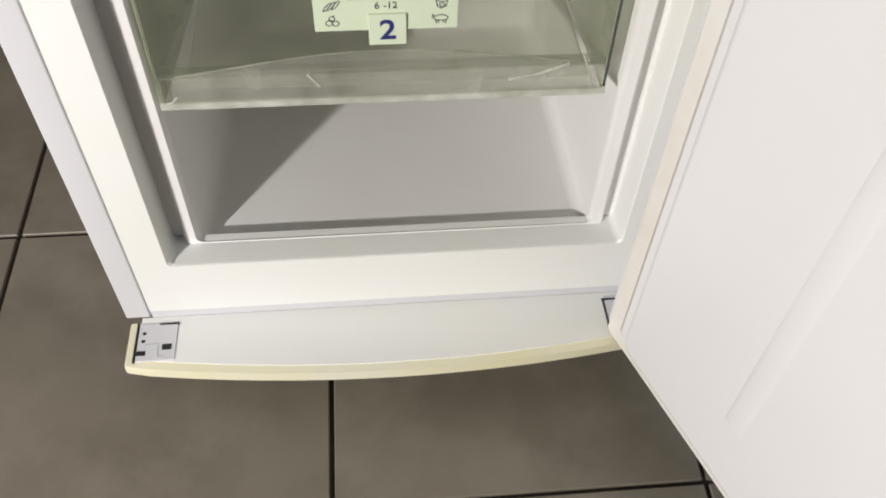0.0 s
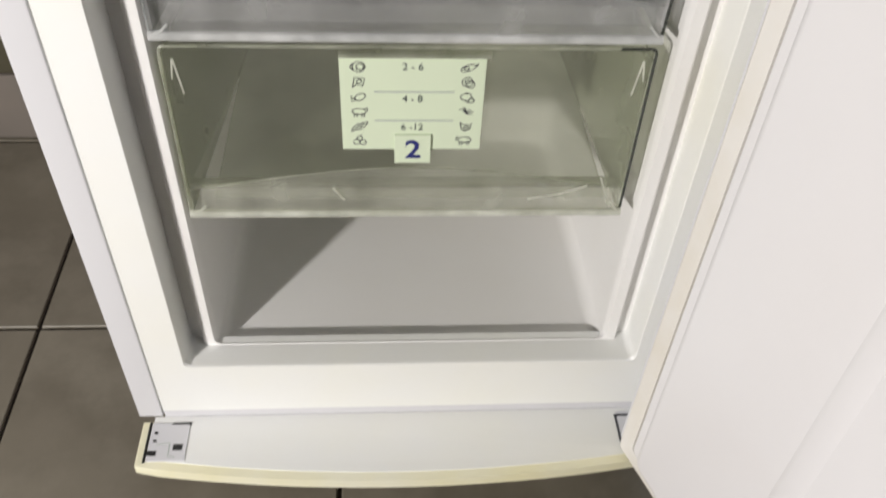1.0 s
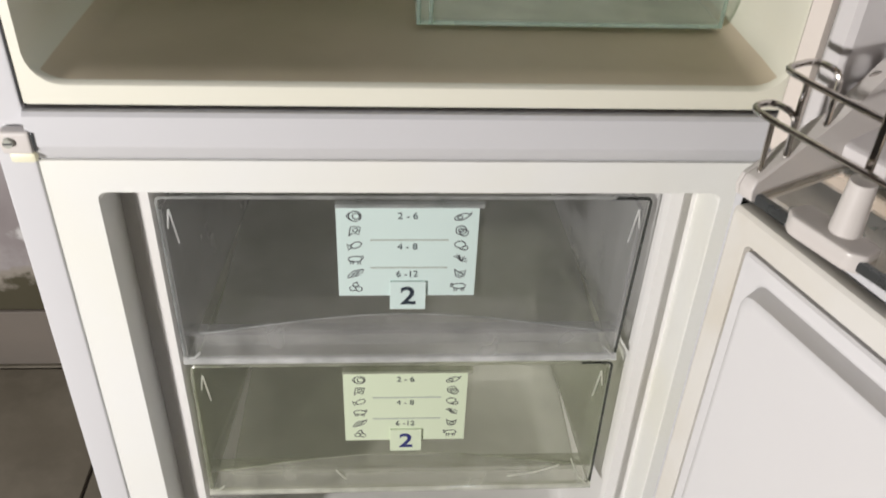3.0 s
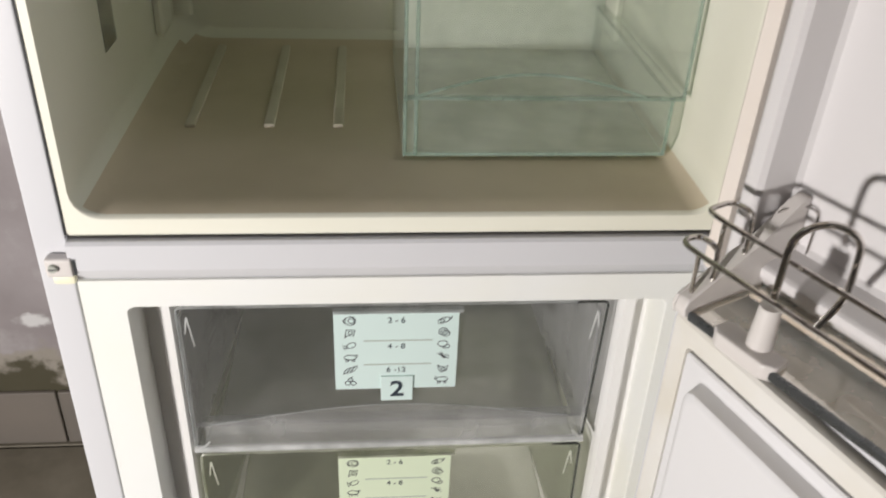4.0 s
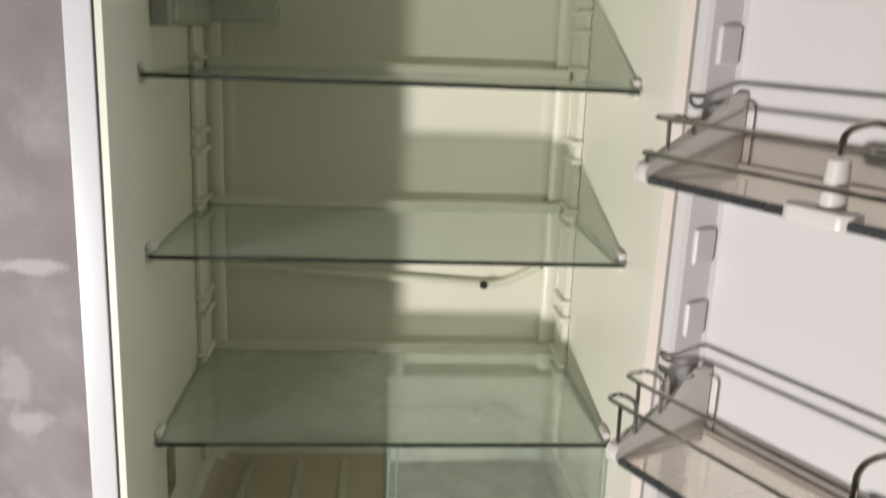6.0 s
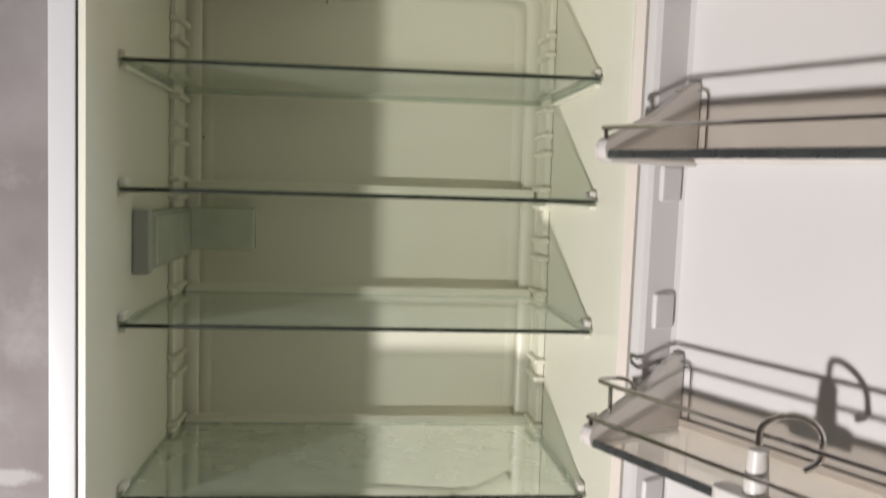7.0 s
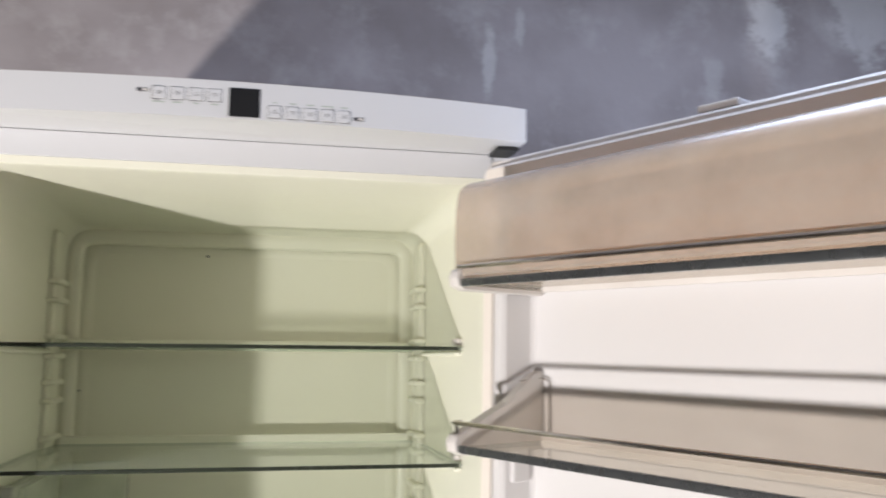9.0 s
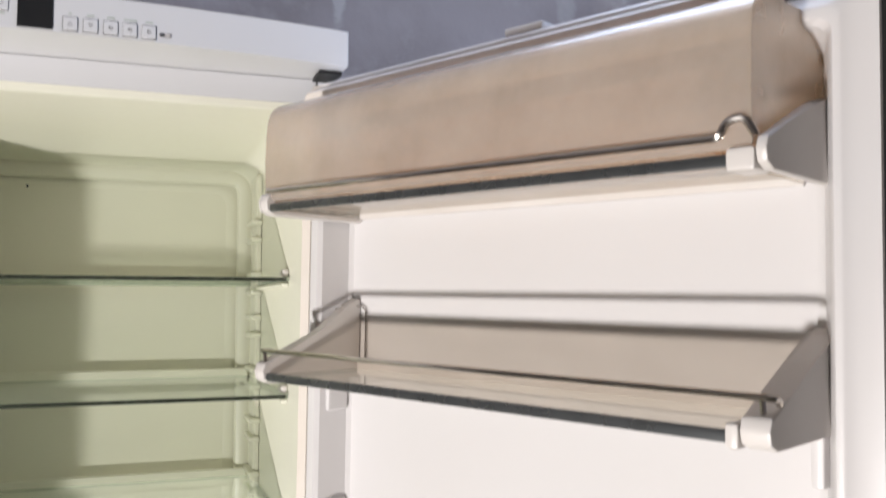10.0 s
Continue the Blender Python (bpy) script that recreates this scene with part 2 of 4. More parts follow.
RIB = material("worn_rib_plastic", (0.63, 0.585, 0.47), 0.42, tint=(0.55, 0.50, 0.39), scale=14.0)
PLASTER = plaster_material()
TILE = material("grey_floor_tile", (0.195, 0.174, 0.132), 0.42, tint=(0.140, 0.123, 0.090), scale=9.0, bump=0.06, bump_scale=40,
                stain=((0.235, 0.213, 0.165), 0.46, 0.72, 7.0))
def vary(m):
    """Shifts the pattern from piece to piece."""
    t = m.node_tree
    info = t.nodes.new("ShaderNodeObjectInfo")
    mul = t.nodes.new("ShaderNodeMath")
    mul.operation = "MULTIPLY"
    mul.inputs[1].default_value = 37.0
    t.links.new(info.outputs["Random"], mul.inputs[0])
    add = t.nodes.new("ShaderNodeVectorMath")
    add.operation = "ADD"
    co = t.nodes["Texture Coordinate"]
    uses = [l.to_socket for l in t.links if l.from_node == co]
    t.links.new(co.outputs["Object"], add.inputs[0])
    t.links.new(mul.outputs[0], add.inputs[1])
    for u in uses:
        t.links.new(add.outputs[0], u)


vary(TILE)
SKIRT = material("skirting_tile", (0.205, 0.178, 0.152), 0.45, tint=(0.165, 0.148, 0.13), scale=5.0, bump=0.05)
vary(SKIRT)
GROUT = material("dark_grout", (0.055, 0.045, 0.038), 0.9, bump=0.3, scale=30)
PAINT = material("room_paint", (0.55, 0.545, 0.56), 0.8, mottle=0.03, scale=2.0, bump=0.1)
WARM = material("warm_wall_paint", (0.58, 0.51, 0.455), 0.8, mottle=0.04, scale=2.0, bump=0.1)
WOOD = material("orange_brown_wood", (0.33, 0.13, 0.045), 0.4, tint=(0.24, 0.09, 0.03), scale=8, bump=0.1)


# ---- mesh helpers ----
def finish(name, bm, mat, smooth=True):
    bmesh.ops.recalc_face_normals(bm, faces=bm.faces[:])
    me = bpy.data.meshes.new(name)
    bm.to_mesh(me)
    bm.free()
    for m in mat if isinstance(mat, (list, tuple)) else [mat]:
        me.materials.append(m)
    if smooth:
        me.shade_smooth()
        me.set_sharp_from_angle(angle=radians(32))
    return new(name, me)


def sheet(bm, axis, side):
    """Leaves out a clear sheet's hidden face, so that light meets its surface once."""
    bm.normal_update()
    worst = [f for f in bm.faces if f.normal[axis] * side > 0.95]
    bmesh.ops.delete(bm, geom=worst, context="FACES")
    return bm


def part(name, bm, mat, parent, label=""):
    ob = finish(name, bm, mat)
    ob.modifiers.new("even_normals", "WEIGHTED_NORMAL").keep_sharp = True
    ob.parent = parent
    if label:
        tagged(ob, label)
    return ob


def thing(name, label, category, group="", m=None):
    ob = new(name)
    ob.empty_display_size = 0.05
    if m is not None:
        ob.matrix_basis = m
    return tagged(ob, label, category, group)


def box(x0, x1, y0, y1, z0, z1, bevel=0.0, seg=2, bm=None):
    own = bm is None
    bm = bmesh.new() if own else bm
    vs = bmesh.ops.create_cube(bm, size=1.0)["verts"]
    for v in vs:
        v.co = Vector(((x0 + x1) / 2 + v.co.x * (x1 - x0), (y0 + y1) / 2 + v.co.y * (y1 - y0), (z0 + z1) / 2 + v.co.z * (z1 - z0)))
    if bevel:
        es = list({e for v in vs for e in v.link_edges})
        bmesh.ops.bevel(bm, geom=es, offset=bevel, segments=seg, profile=0.5, affect="EDGES")
    return bm


def prism(profile, a0, a1, axis="x", bevel=0.0):
    """A profile of (p, q) pairs pushed along an axis: x takes (y, z), y takes (x, z), z takes (x, y)."""
    bm = bmesh.new()

    def at(p, q, a):
        return {"x": (a, p, q), "y": (p, a, q), "z": (p, q, a)}[axis]
    lo = [bm.verts.new(at(p, q, a0)) for p, q in profile]
    hi = [bm.verts.new(at(p, q, a1)) for p, q in profile]
    n = len(profile)
    bm.faces.new(lo)
    bm.faces.new(hi[::-1])
    for i in range(n):
        bm.faces.new((lo[i], lo[(i + 1) % n], hi[(i + 1) % n], hi[i]))
    if bevel:
        bmesh.ops.bevel(bm, geom=bm.edges[:], offset=bevel, segments=2, profile=0.5, affect="EDGES")
    return bm


def rounded(x0, x1, z0, z1, r, n=6):
    pts = []
    for cx, cz, a in ((x1 - r, z1 - r, 0), (x0 + r, z1 - r, 90), (x0 + r, z0 + r, 180), (x1 - r, z0 + r, 270)):
        for i in range(n + 1):
            w = radians(a + 90 * i / n)
            pts.append((cx + r * math.cos(w), cz + r * math.sin(w)))
    return pts


def loft(loops, cap=True):
    """Rounded rectangles (x0, x1, z0, z1, r, y) joined one after another, the last one closed."""
    bm = bmesh.new()
    rings = [[bm.verts.new((x, y, z)) for x, z in rounded(x0, x1, z0, z1, r)] for x0, x1, z0, z1, r, y in loops]
    for a, b in zip(rings, rings[1:]):
        for i in range(len(a)):
            j = (i + 1) % len(a)
            bm.faces.new((a[i], a[j], b[j], b[i]))
    if cap:
        bm.faces.new(rings[-1])
    return bm


def fillet(points, r, n=5):
    """Rounds the corners of a polyline."""
    pts = [Vector(p) for p in points]
    out = [pts[0]]
    for a, b, c in zip(pts, pts[1:], pts[2:]):
        d = min(r, (a - b).length * 0.49, (c - b).length * 0.49)
        p, q = b + (a - b).normalized() * d, b + (c - b).normalized() * d
        for i in range(n + 1):
            w = i / n
            out.append(p * (1 - w) ** 2 + b * 2 * w * (1 - w) + q * w * w)
    out.append(pts[-1])
    return out


def tube(points, r, seg=8, bm=None, flat=1.0):
    bm = bm or bmesh.new()
    pts = [Vector(p) for p in points]
    side = None
    rings = []
    for i, p in enumerate(pts):
        d = (pts[min(i + 1, len(pts) - 1)] - pts[max(i - 1, 0)]).normalized()
        if side is None:
            side = d.cross(Vector((0, 0, 1)))
            if side.length < 1e-3:
                side = d.cross(Vector((0, 1, 0)))
        side = (side - d * side.dot(d)).normalized()
        up = d.cross(side)
        rings.append([bm.verts.new(p + (side * math.cos(k * math.tau / seg) + up * math.sin(k * math.tau / seg) * flat) * r) for k in range(seg)])
    for a, b in zip(rings, rings[1:]):
        for k in range(seg):
            bm.faces.new((a[k], a[(k + 1) % seg], b[(k + 1) % seg], b[k]))
    bm.faces.new(rings[0])
    bm.faces.new(rings[-1])
    return bm


def words(text, size, place, rot, mat, parent, name="lettering", bold=0.0):
    """Printed words as a thin mesh, centred at a place."""
    cu = bpy.data.curves.new("text", "FONT")
    cu.body, cu.size, cu.align_x, cu.align_y, cu.extrude = text, size, "CENTER", "CENTER", 0.00015
    cu.offset = bold
    tmp = bpy.data.objects.new("text", cu)
    scene.collection.objects.link(tmp)
    bpy.context.view_layer.update()
    me = bpy.data.meshes.new_from_object(tmp)
    bpy.data.objects.remove(tmp)
    me.materials.clear()
    me.materials.append(mat)
    ob = new(name, me)
    ob.parent = parent
    ob.matrix_basis = pose(*place, *rot)
    return ob


# ---- the room ----
WALL_Y = 0.645


def structure(name, bm, mat, label, category):
    return tagged(finish(name, bm, mat), label, category, kind="structure")


floor_ob = structure("floor", box(-2.6, 2.4, -3.2, WALL_Y + 0.15, -0.12, -0.006), GROUT, "floor of grey stone-look tiles with dark grout joints", "floor")
wall_n = structure("wall_north", box(-2.6, 2.4, WALL_Y, WALL_Y + 0.15, -0.006, 2.75), PLASTER, "rough grey cement plaster wall with pale filler smears", "wall")
structure("wall_south", box(-2.6, 2.4, -3.35, -3.2, -0.006, 2.75), WARM, "plain warm beige painted wall behind the viewer", "wall")
structure("wall_west", box(-2.75, -2.6, -3.35, WALL_Y + 0.15, -0.006, 2.75), WARM, "plain warm beige painted side wall", "wall")
structure("wall_east", box(2.4, 2.55, -3.35, WALL_Y + 0.15, -0.006, 2.75), PAINT, "plain off-white painted side wall", "wall")
structure("ceiling", box(-2.75, 2.55, -3.35, WALL_Y + 0.15, 2.75, 2.87), PAINT, "plain off-white painted ceiling", "ceiling")

# ---- the refrigerator: cabinet ----
XO, XS = 0.3065, 0.2795          # outer side, inner edge of the side panels
fridge = thing("refrigerator", "tall white two-door fridge-freezer standing open against a plaster wall", "refrigerator")
for sgn in (-1, 1):
    a, b = sorted((sgn * XO, sgn * XS))
    part("side_panel", box(a, b, 0.0, 0.62, 0.10, 1.972, 0.0025), ENAMEL, fridge, "white enamelled steel side panel")
    a, b = sorted((sgn * XS, sgn * 0.2770))
    part("seam", box(a, b, 0.006, 0.05, 0.10, 1.972), BLACK, fridge, "dark seam between panel and frame")
part("back_panel", box(-XS + 0.002, XS - 0.002, 0.60, 0.615, 0.10, 1.972), ENAMEL, fridge)
part("base", box(-0.285, 0.285, 0.06, 0.60, 0.015, 0.098, 0.004), BLACK, fridge, "dark recessed base under the cabinet")
for sx in (-0.24, 0.24):
    for sy in (0.09, 0.56):
        bm = bmesh.new()
        bmesh.ops.create_cone(bm, cap_ends=True, segments=14, radius1=0.018, radius2=0.015, depth=0.016, matrix=Matrix.Translation((sx, sy, 0.008)))
        part("foot", bm, BLACK, fridge)
part("top_cover", box(-0.30, 0.30, -0.002, 0.62, 1.974, 2.008, 0.003), ENAMEL, fridge)

# freezer compartment: frame, stepped mouth, lip and floor
part("freezer_frame", loft([
    (-0.2778, 0.2778, 0.112, 0.797, 0.002, 0.012),
    (-0.2778, 0.2778, 0.112, 0.797, 0.002, 0.0),
    (-0.2415, 0.2415, 0.1895, 0.7695, 0.007, 0.0),
    (-0.2400, 0.2400, 0.1910, 0.7680, 0.007, 0.0025),
    (-0.2390, 0.2390, 0.1905, 0.7685, 0.007, 0.041)], cap=False), FRAME_WHITE, fridge, "white plastic frame round the freezer mouth, slightly yellowed")
part("freezer_liner", loft([
    (-0.2395, 0.2395, 0.1850, 0.7730, 0.004, 0.040),
    (-0.2255, 0.2255, 0.1860, 0.7720, 0.005, 0.040),
    (-0.2248, 0.2248, 0.1885, 0.7690, 0.006, 0.030),
    (-0.2232, 0.2232, 0.1905, 0.7670, 0.007, 0.0290),
    (-0.2135, 0.2135, 0.1915, 0.7660, 0.008, 0.0300),
    (-0.2125, 0.2125, 0.1905, 0.7650, 0.009, 0.0325),
    (-0.2115, 0.2115, 0.1880, 0.7630, 0.010, 0.0350),
    (-0.2105, 0.2105, 0.1840, 0.7600, 0.012, 0.038),
    (-0.2105, 0.2105, 0.1825, 0.7580, 0.012, 0.044),
    (-0.2100, 0.2100, 0.1808, 0.7560, 0.014, 0.060),
    (-0.2040, 0.2040, 0.1800, 0.7520, 0.022, 0.375),
    (-0.1960, 0.1960, 0.1850, 0.7440, 0.022, 0.392)]), FREEZER, fridge, "white moulded freezer compartment with a ribbed mouth")
part("lower_crossbar", box(-0.2778, 0.2778, 0.0005, 0.03, 0.0985, 0.1115, 0.0008), ENAMEL, fridge)
# the bar between the two compartments, proud above a recess
part("middle_crossbar", prism([(0.03, 0.8395), (-0.006, 0.8395), (-0.009, 0.837), (-0.010, 0.815), (-0.009, 0.8118), (0.001, 0.7990), (0.003, 0.7972), (0.03, 0.7972)], -0.2778, 0.2778, "x"), ENAMEL, fridge, "white steel crossbar between freezer and fridge")

# fridge compartment
liner = part("fridge_liner", loft([
    (-0.2778, 0.2778, 0.8425, 1.9445, 0.003, 0.012),
    (-0.2778, 0.2778, 0.8425, 1.9445, 0.003, 0.0),
    (-0.2705, 0.2705, 0.8570, 1.9365, 0.024, 0.0),
    (-0.2690, 0.2690, 0.8600, 1.9350, 0.024, 0.004),
    (-0.2672, 0.2672, 0.8625, 1.9350, 0.026, 0.030),
    (-0.2665, 0.2665, 0.8620, 1.9350, 0.030, 0.370),
    (-0.2640, 0.2640, 0.8640, 1.9330, 0.034, 0.405),
    (-0.2560, 0.2560, 0.8700, 1.9270, 0.036, 0.425),
    (-0.2440, 0.2440, 0.8800, 1.9180, 0.036, 0.434)]), [LINER, LINER_FLOOR], fridge, "yellowed cream plastic fridge compartment with rounded corners")
# The floor faces take a browner, darker colour than the rest of the liner.
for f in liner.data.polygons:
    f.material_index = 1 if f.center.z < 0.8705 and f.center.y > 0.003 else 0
for x in (-0.2785, 0.2785):
    part("liner_joint", box(x - 0.0007, x + 0.0007, -0.0009, 0.004, 0.843, 1.944), BLACK, fridge, "dark joint beside the liner")
part("upper_crossbar", box(-0.2778, 0.2778, -0.0022, 0.03, 1.9447, 1.9724, 0.0008), ENAMEL, fridge)
# moulded frame on the rear wall, with rounded upper corners
ring = fillet([(-0.232, 0.4385, 1.20), (-0.232, 0.4385, 1.905), (0.232, 0.4385, 1.905), (0.232, 0.4385, 1.20)], 0.035, 8)
part("rear_moulding", tube(ring, 0.015, 10, flat=0.42), LINER, fridge)
bm = tube(fillet([(-0.252, 0.424, 0.90), (-0.252, 0.424, 1.921), (0.252, 0.424, 1.921), (0.252, 0.424, 0.90)], 0.03, 8), 0.014, 10, flat=0.7)
part("corner_moulding", bm, LINER, fridge)
# rear shelf bearers: paired ribs by the corners, and front clips
for z in (1.049, 1.135, 1.270, 1.365, 1.464, 1.540, 1.6135, 1.69, 1.7525, 1.83):
    for sgn in (-1, 1):
        for dz in (-0.012, 0.014):
            a, b = sorted((sgn * 0.267, sgn * 0.2505))
            part("shelf_bearer", box(a, b, 0.338, 0.404, z + dz - 0.004, z + dz + 0.004, 0.0032, 3), LINER, fridge)
for z in (1.049, 1.270, 1.464, 1.6135, 1.7525):
    for sgn in (-1, 1):
        a, b = sorted((sgn * 0.267, sgn * 0.2585))
        part("shelf_clip", box(a, b, 0.098, 0.124, z + 0.003, z + 0.0125, 0.003, 3), BRACKET if sgn > 0 else LINER, fridge, "small white shelf clip")
        part("shelf_clip", box(a, b, 0.10, 0.39, z - 0.009, z - 0.004, 0.002), LINER, fridge)
for sgn in (-1, 1):
    a, b = sorted((sgn * 0.268, sgn * 0.2575))
    part("corner_pilaster", box(a, b, 0.345, 0.402, 0.895, 1.918, 0.008, 4), LINER, fridge)
# drain channel sloping to its hole
chan = fillet([(-0.245, 0.430, 1.178), (-0.17, 0.427, 1.172), (0.145, 0.424, 1.152), (0.175, 0.424, 1.153), (0.232, 0.430, 1.180)], 0.03)
part("drain_channel", tube(chan, 0.011, 8, flat=0.6), LINER, fridge, "sloping drain channel on the rear wall")
bm = bmesh.new()
bmesh.ops.create_cone(bm, cap_ends=True, segments=14, radius1=0.006, radius2=0.006, depth=0.004, matrix=pose(0.147, 0.4135, 1.1535, 90))
part("drain_hole", bm, BLACK, fridge)
# ribs along the bottom
for x in (-0.205, -0.128, -0.06):
    part("floor_rib", box(x - 0.0055, x + 0.0055, 0.172, 0.43, 0.8615, 0.8662, 0.0022), RIB, fridge)
# interior lamp housing on the side and rear wall
lampbox = part("lamp_housing", box(-0.2665, -0.250, 0.160, 0.425, 1.516, 1.588, 0.004), LAMP_COVER, fridge, "frosted interior lamp housing")
part("lamp_lens", box(-0.2505, -0.2465, 0.195, 0.40, 1.521, 1.583, 0.003), LAMP_COVER, lampbox)
part("lamp_cap", box(-0.2665, -0.2475, 0.155, 0.172, 1.514, 1.590, 0.002), GREY_PLASTIC, lampbox)
part("lamp_bracket", box(-0.250, -0.158, 0.405, 0.432, 1.526, 1.588, 0.003), LAMP_COVER, lampbox)
part("worn_sticker", box(-0.2668, -0.2658, 0.150, 0.190, 0.945, 1.012, 0.0003), SCUFF, fridge, "worn scuffed sticker remains")
# stains and marks on the rear wall
for x, z in ((-0.06, 1.895), (-0.236, 1.69)):
    part("speck", box(x - 0.0015, x + 0.0015, 0.4325, 0.4345, z - 0.002, z + 0.002, 0.0006), INK, fridge)


# ---- control panel, hinges and plinth ----
def bowed(x0, x1, y_back, y_end, bow, z0, z1, bevel=0.002, n=24):
    """A board whose front bows out towards its middle."""
    pts = [(x0, y_back)]
    for i in range(n + 1):
        x = x0 + (x1 - x0) * i / n
        pts.append((x, y_end - bow * (1 - (2 * i / n - 1) ** 2)))
    pts.append((x1, y_back))
    bm = prism(pts, z0, z1, "z")
    es = [e for e in bm.edges if abs(e.verts[0].co.z - e.verts[1].co.z) < 1e-6 and e.verts[0].co.y < y_back - 0.003 or e.verts[0].co.y < y_back - 0.003 and abs(e.verts[0].co.x - e.verts[1].co.x) < 1e-6 and abs(e.verts[0].co.x) > abs(x1) - 1e-4]
    bmesh.ops.bevel(bm, geom=es, offset=bevel, segments=2, profile=0.5, affect="EDGES")
    return bm


def panel_y(x):
    return -0.066 - 0.024 * (1 - (x / 0.30) ** 2)


panel = part("control_panel", bowed(-0.30, 0.30, -0.003, -0.066, 0.024, 1.9725, 2.010), ENAMEL, fridge, "bowed white control panel with black display and keys")
part("display", box(-0.013, 0.017, panel_y(0) - 0.001, panel_y(0) + 0.004, 1.9745, 2.0035, 0.0006), DISPLAY, panel, "square black display window")
for k, (x, z) in enumerate([(x, 1.9945) for x in (-0.079, -0.0615, -0.044, -0.0265)] + [(x, 1.9815) for x in (0.0315, 0.0490, 0.0665, 0.0835, 0.1005)]):
    y = panel_y(x)
    part("button_gap", box(x - 0.0069, x + 0.0069, y - 0.0004, y + 0.004, z - 0.0069, z + 0.0069, 0.0008), INK, panel)
    key_part = part("button", box(x - 0.0062, x + 0.0062, y - 0.0014, y + 0.004, z - 0.0062, z + 0.0062, 0.0009), ENAMEL, panel, "square white key")
    bm = bmesh.new()
    if k in (2, 3, 4, 5):
        s = 1 if k in (2, 4) else -1
        tri = [(x - 0.002, z - 0.0014 * s), (x + 0.002, z - 0.0014 * s), (x, z + 0.002 * s), (x - 0.002, z - 0.0014 * s), (x + 0.002, z - 0.0014 * s)]
        tube([(a, y - 0.0014, c) for a, c in tri], 0.0003, 4, bm)
    else:
        tube([(x + 0.0016 * math.cos(w * 0.7), y - 0.0014, z + 0.0016 * math.sin(w * 0.7)) for w in range(10)], 0.00035, 4, bm)
    part("symbol", bm, INK, key_part)
    up = 0.0096 if k > 3 else -0.0092
    w = (0.0055, 0.004, 0.0022, 0.0035, 0.0015, 0.0032, 0.0036, 0.0058, 0.0034)[k]
    part("caption", box(x - w, x + w, y - 0.0003, y + 0.003, z + up - 0.0006, z + up + 0.0006), RULE, panel)
for x, z in ((-0.0945, 1.9965), (0.1155, 1.9805)):
    y = panel_y(x)
    ind = part("indicator", box(x - 0.0055, x + 0.0055, y - 0.0006, y + 0.003, z - 0.0018, z + 0.0018, 0.0004), INK, panel)
    part("indicator_light", box(x - 0.0005, x + 0.0048, y - 0.0009, y + 0.003, z - 0.0012, z + 0.0012, 0.0003), BRACKET, ind)
words("Premium", 0.0084, (-0.2445, panel_y(-0.2445) - 0.0002, 1.9905), (90, 0, -7), INK, panel)
part("hinge_cover", box(-0.2965, -0.2690, -0.016, -0.002, 1.9545, 1.9718, 0.002), YELLOWED, fridge, "yellowed plastic hinge cover")
part("top_hinge", box(0.272, 0.297, -0.048, -0.01, 1.9675, 1.9715, 0.001), BLACK, fridge, "dark upper hinge plate")
mid = part("middle_hinge_cap", box(-0.2965, -0.2745, -0.0125, -0.001, 0.8085, 0.8265, 0.0025, 3), BRACKET, fridge, "white hinge cap with screw")
bm = bmesh.new()
bmesh.ops.create_cone(bm, cap_ends=True, segments=16, radius1=0.0042, radius2=0.0034, depth=0.004, matrix=pose(-0.2895, -0.0135, 0.8185, 90))
part("screw", bm, GREY_PLASTIC, mid)
part("screw_slot", box(-0.2925, -0.2865, -0.0158, -0.0150, 0.8179, 0.8191), INK, mid)
part("hinge_plug", box(-0.2742, -0.2725, -0.0115, -0.004, 0.810, 0.8250, 0.0006), STEEL_EDGE, mid)
part("yellowed_plug", box(-0.294, -0.275, -0.009, -0.001, 0.799, 0.8082, 0.003), YELLOWED, mid, "yellowed plastic plug")
part("middle_hinge", box(0.262, 0.297, -0.045, -0.002, 0.8125, 0.8155, 0.001), ENAMEL, fridge, "white middle hinge bracket")

plinth = part("plinth", bowed(-0.302, 0.290, -0.006, -0.062, 0.024, 0.0835, 0.0985, 0.004), YELLOWED, fridge, "bowed plinth cover, yellowed along its front")
part("plinth_top", bowed(-0.289, 0.278, 0.0, -0.054, 0.022, 0.0965, 0.0998, 0.001), FRAME_WHITE, plinth)
hp = part("hinge_plate", box(-0.2895, -0.248, -0.057, -0.009, 0.0985, 0.1012, 0.0006), ENAMEL, plinth, "white hinge plate with small holes")
for x0, x1, y0, y1 in ((-0.2925, -0.2905, -0.058, -0.008), (-0.268, -0.247, -0.0115, -0.0092)):
    part("gap", box(x0, x1, y0, y1, 0.0985, 0.1014), BLACK, hp)
for x, y, rx, ry in ((-0.2835, -0.022, 0.002, 0.0018), (-0.2835, -0.032, 0.002, 0.0018), (-0.2845, -0.0475, 0.005, 0.003), (-0.2575, -0.0405, 0.0052, 0.0038)):
    part("hole", box(x - rx, x + rx, y - ry, y + ry, 0.1008, 0.1016, 0.0006), BLACK, hp)
part("slot_line", tube(fillet([(-0.281, -0.0365, 0.1012), (-0.2665, -0.035, 0.1012), (-0.2665, -0.052, 0.1012), (-0.259, -0.0525, 0.1012)], 0.002), 0.0005, 5), RULE, hp)
rp = part("hinge_plate", box(0.235, 0.276, -0.05, -0.006, 0.0985, 0.1012, 0.0006), ENAMEL, plinth)
part("gap", box(0.232, 0.250, -0.012, -0.0095, 0.0985, 0.1016), BLACK, rp)
part("gap", box(0.2325, 0.2345, -0.05, -0.0125, 0.0985, 0.1014), INK, rp)


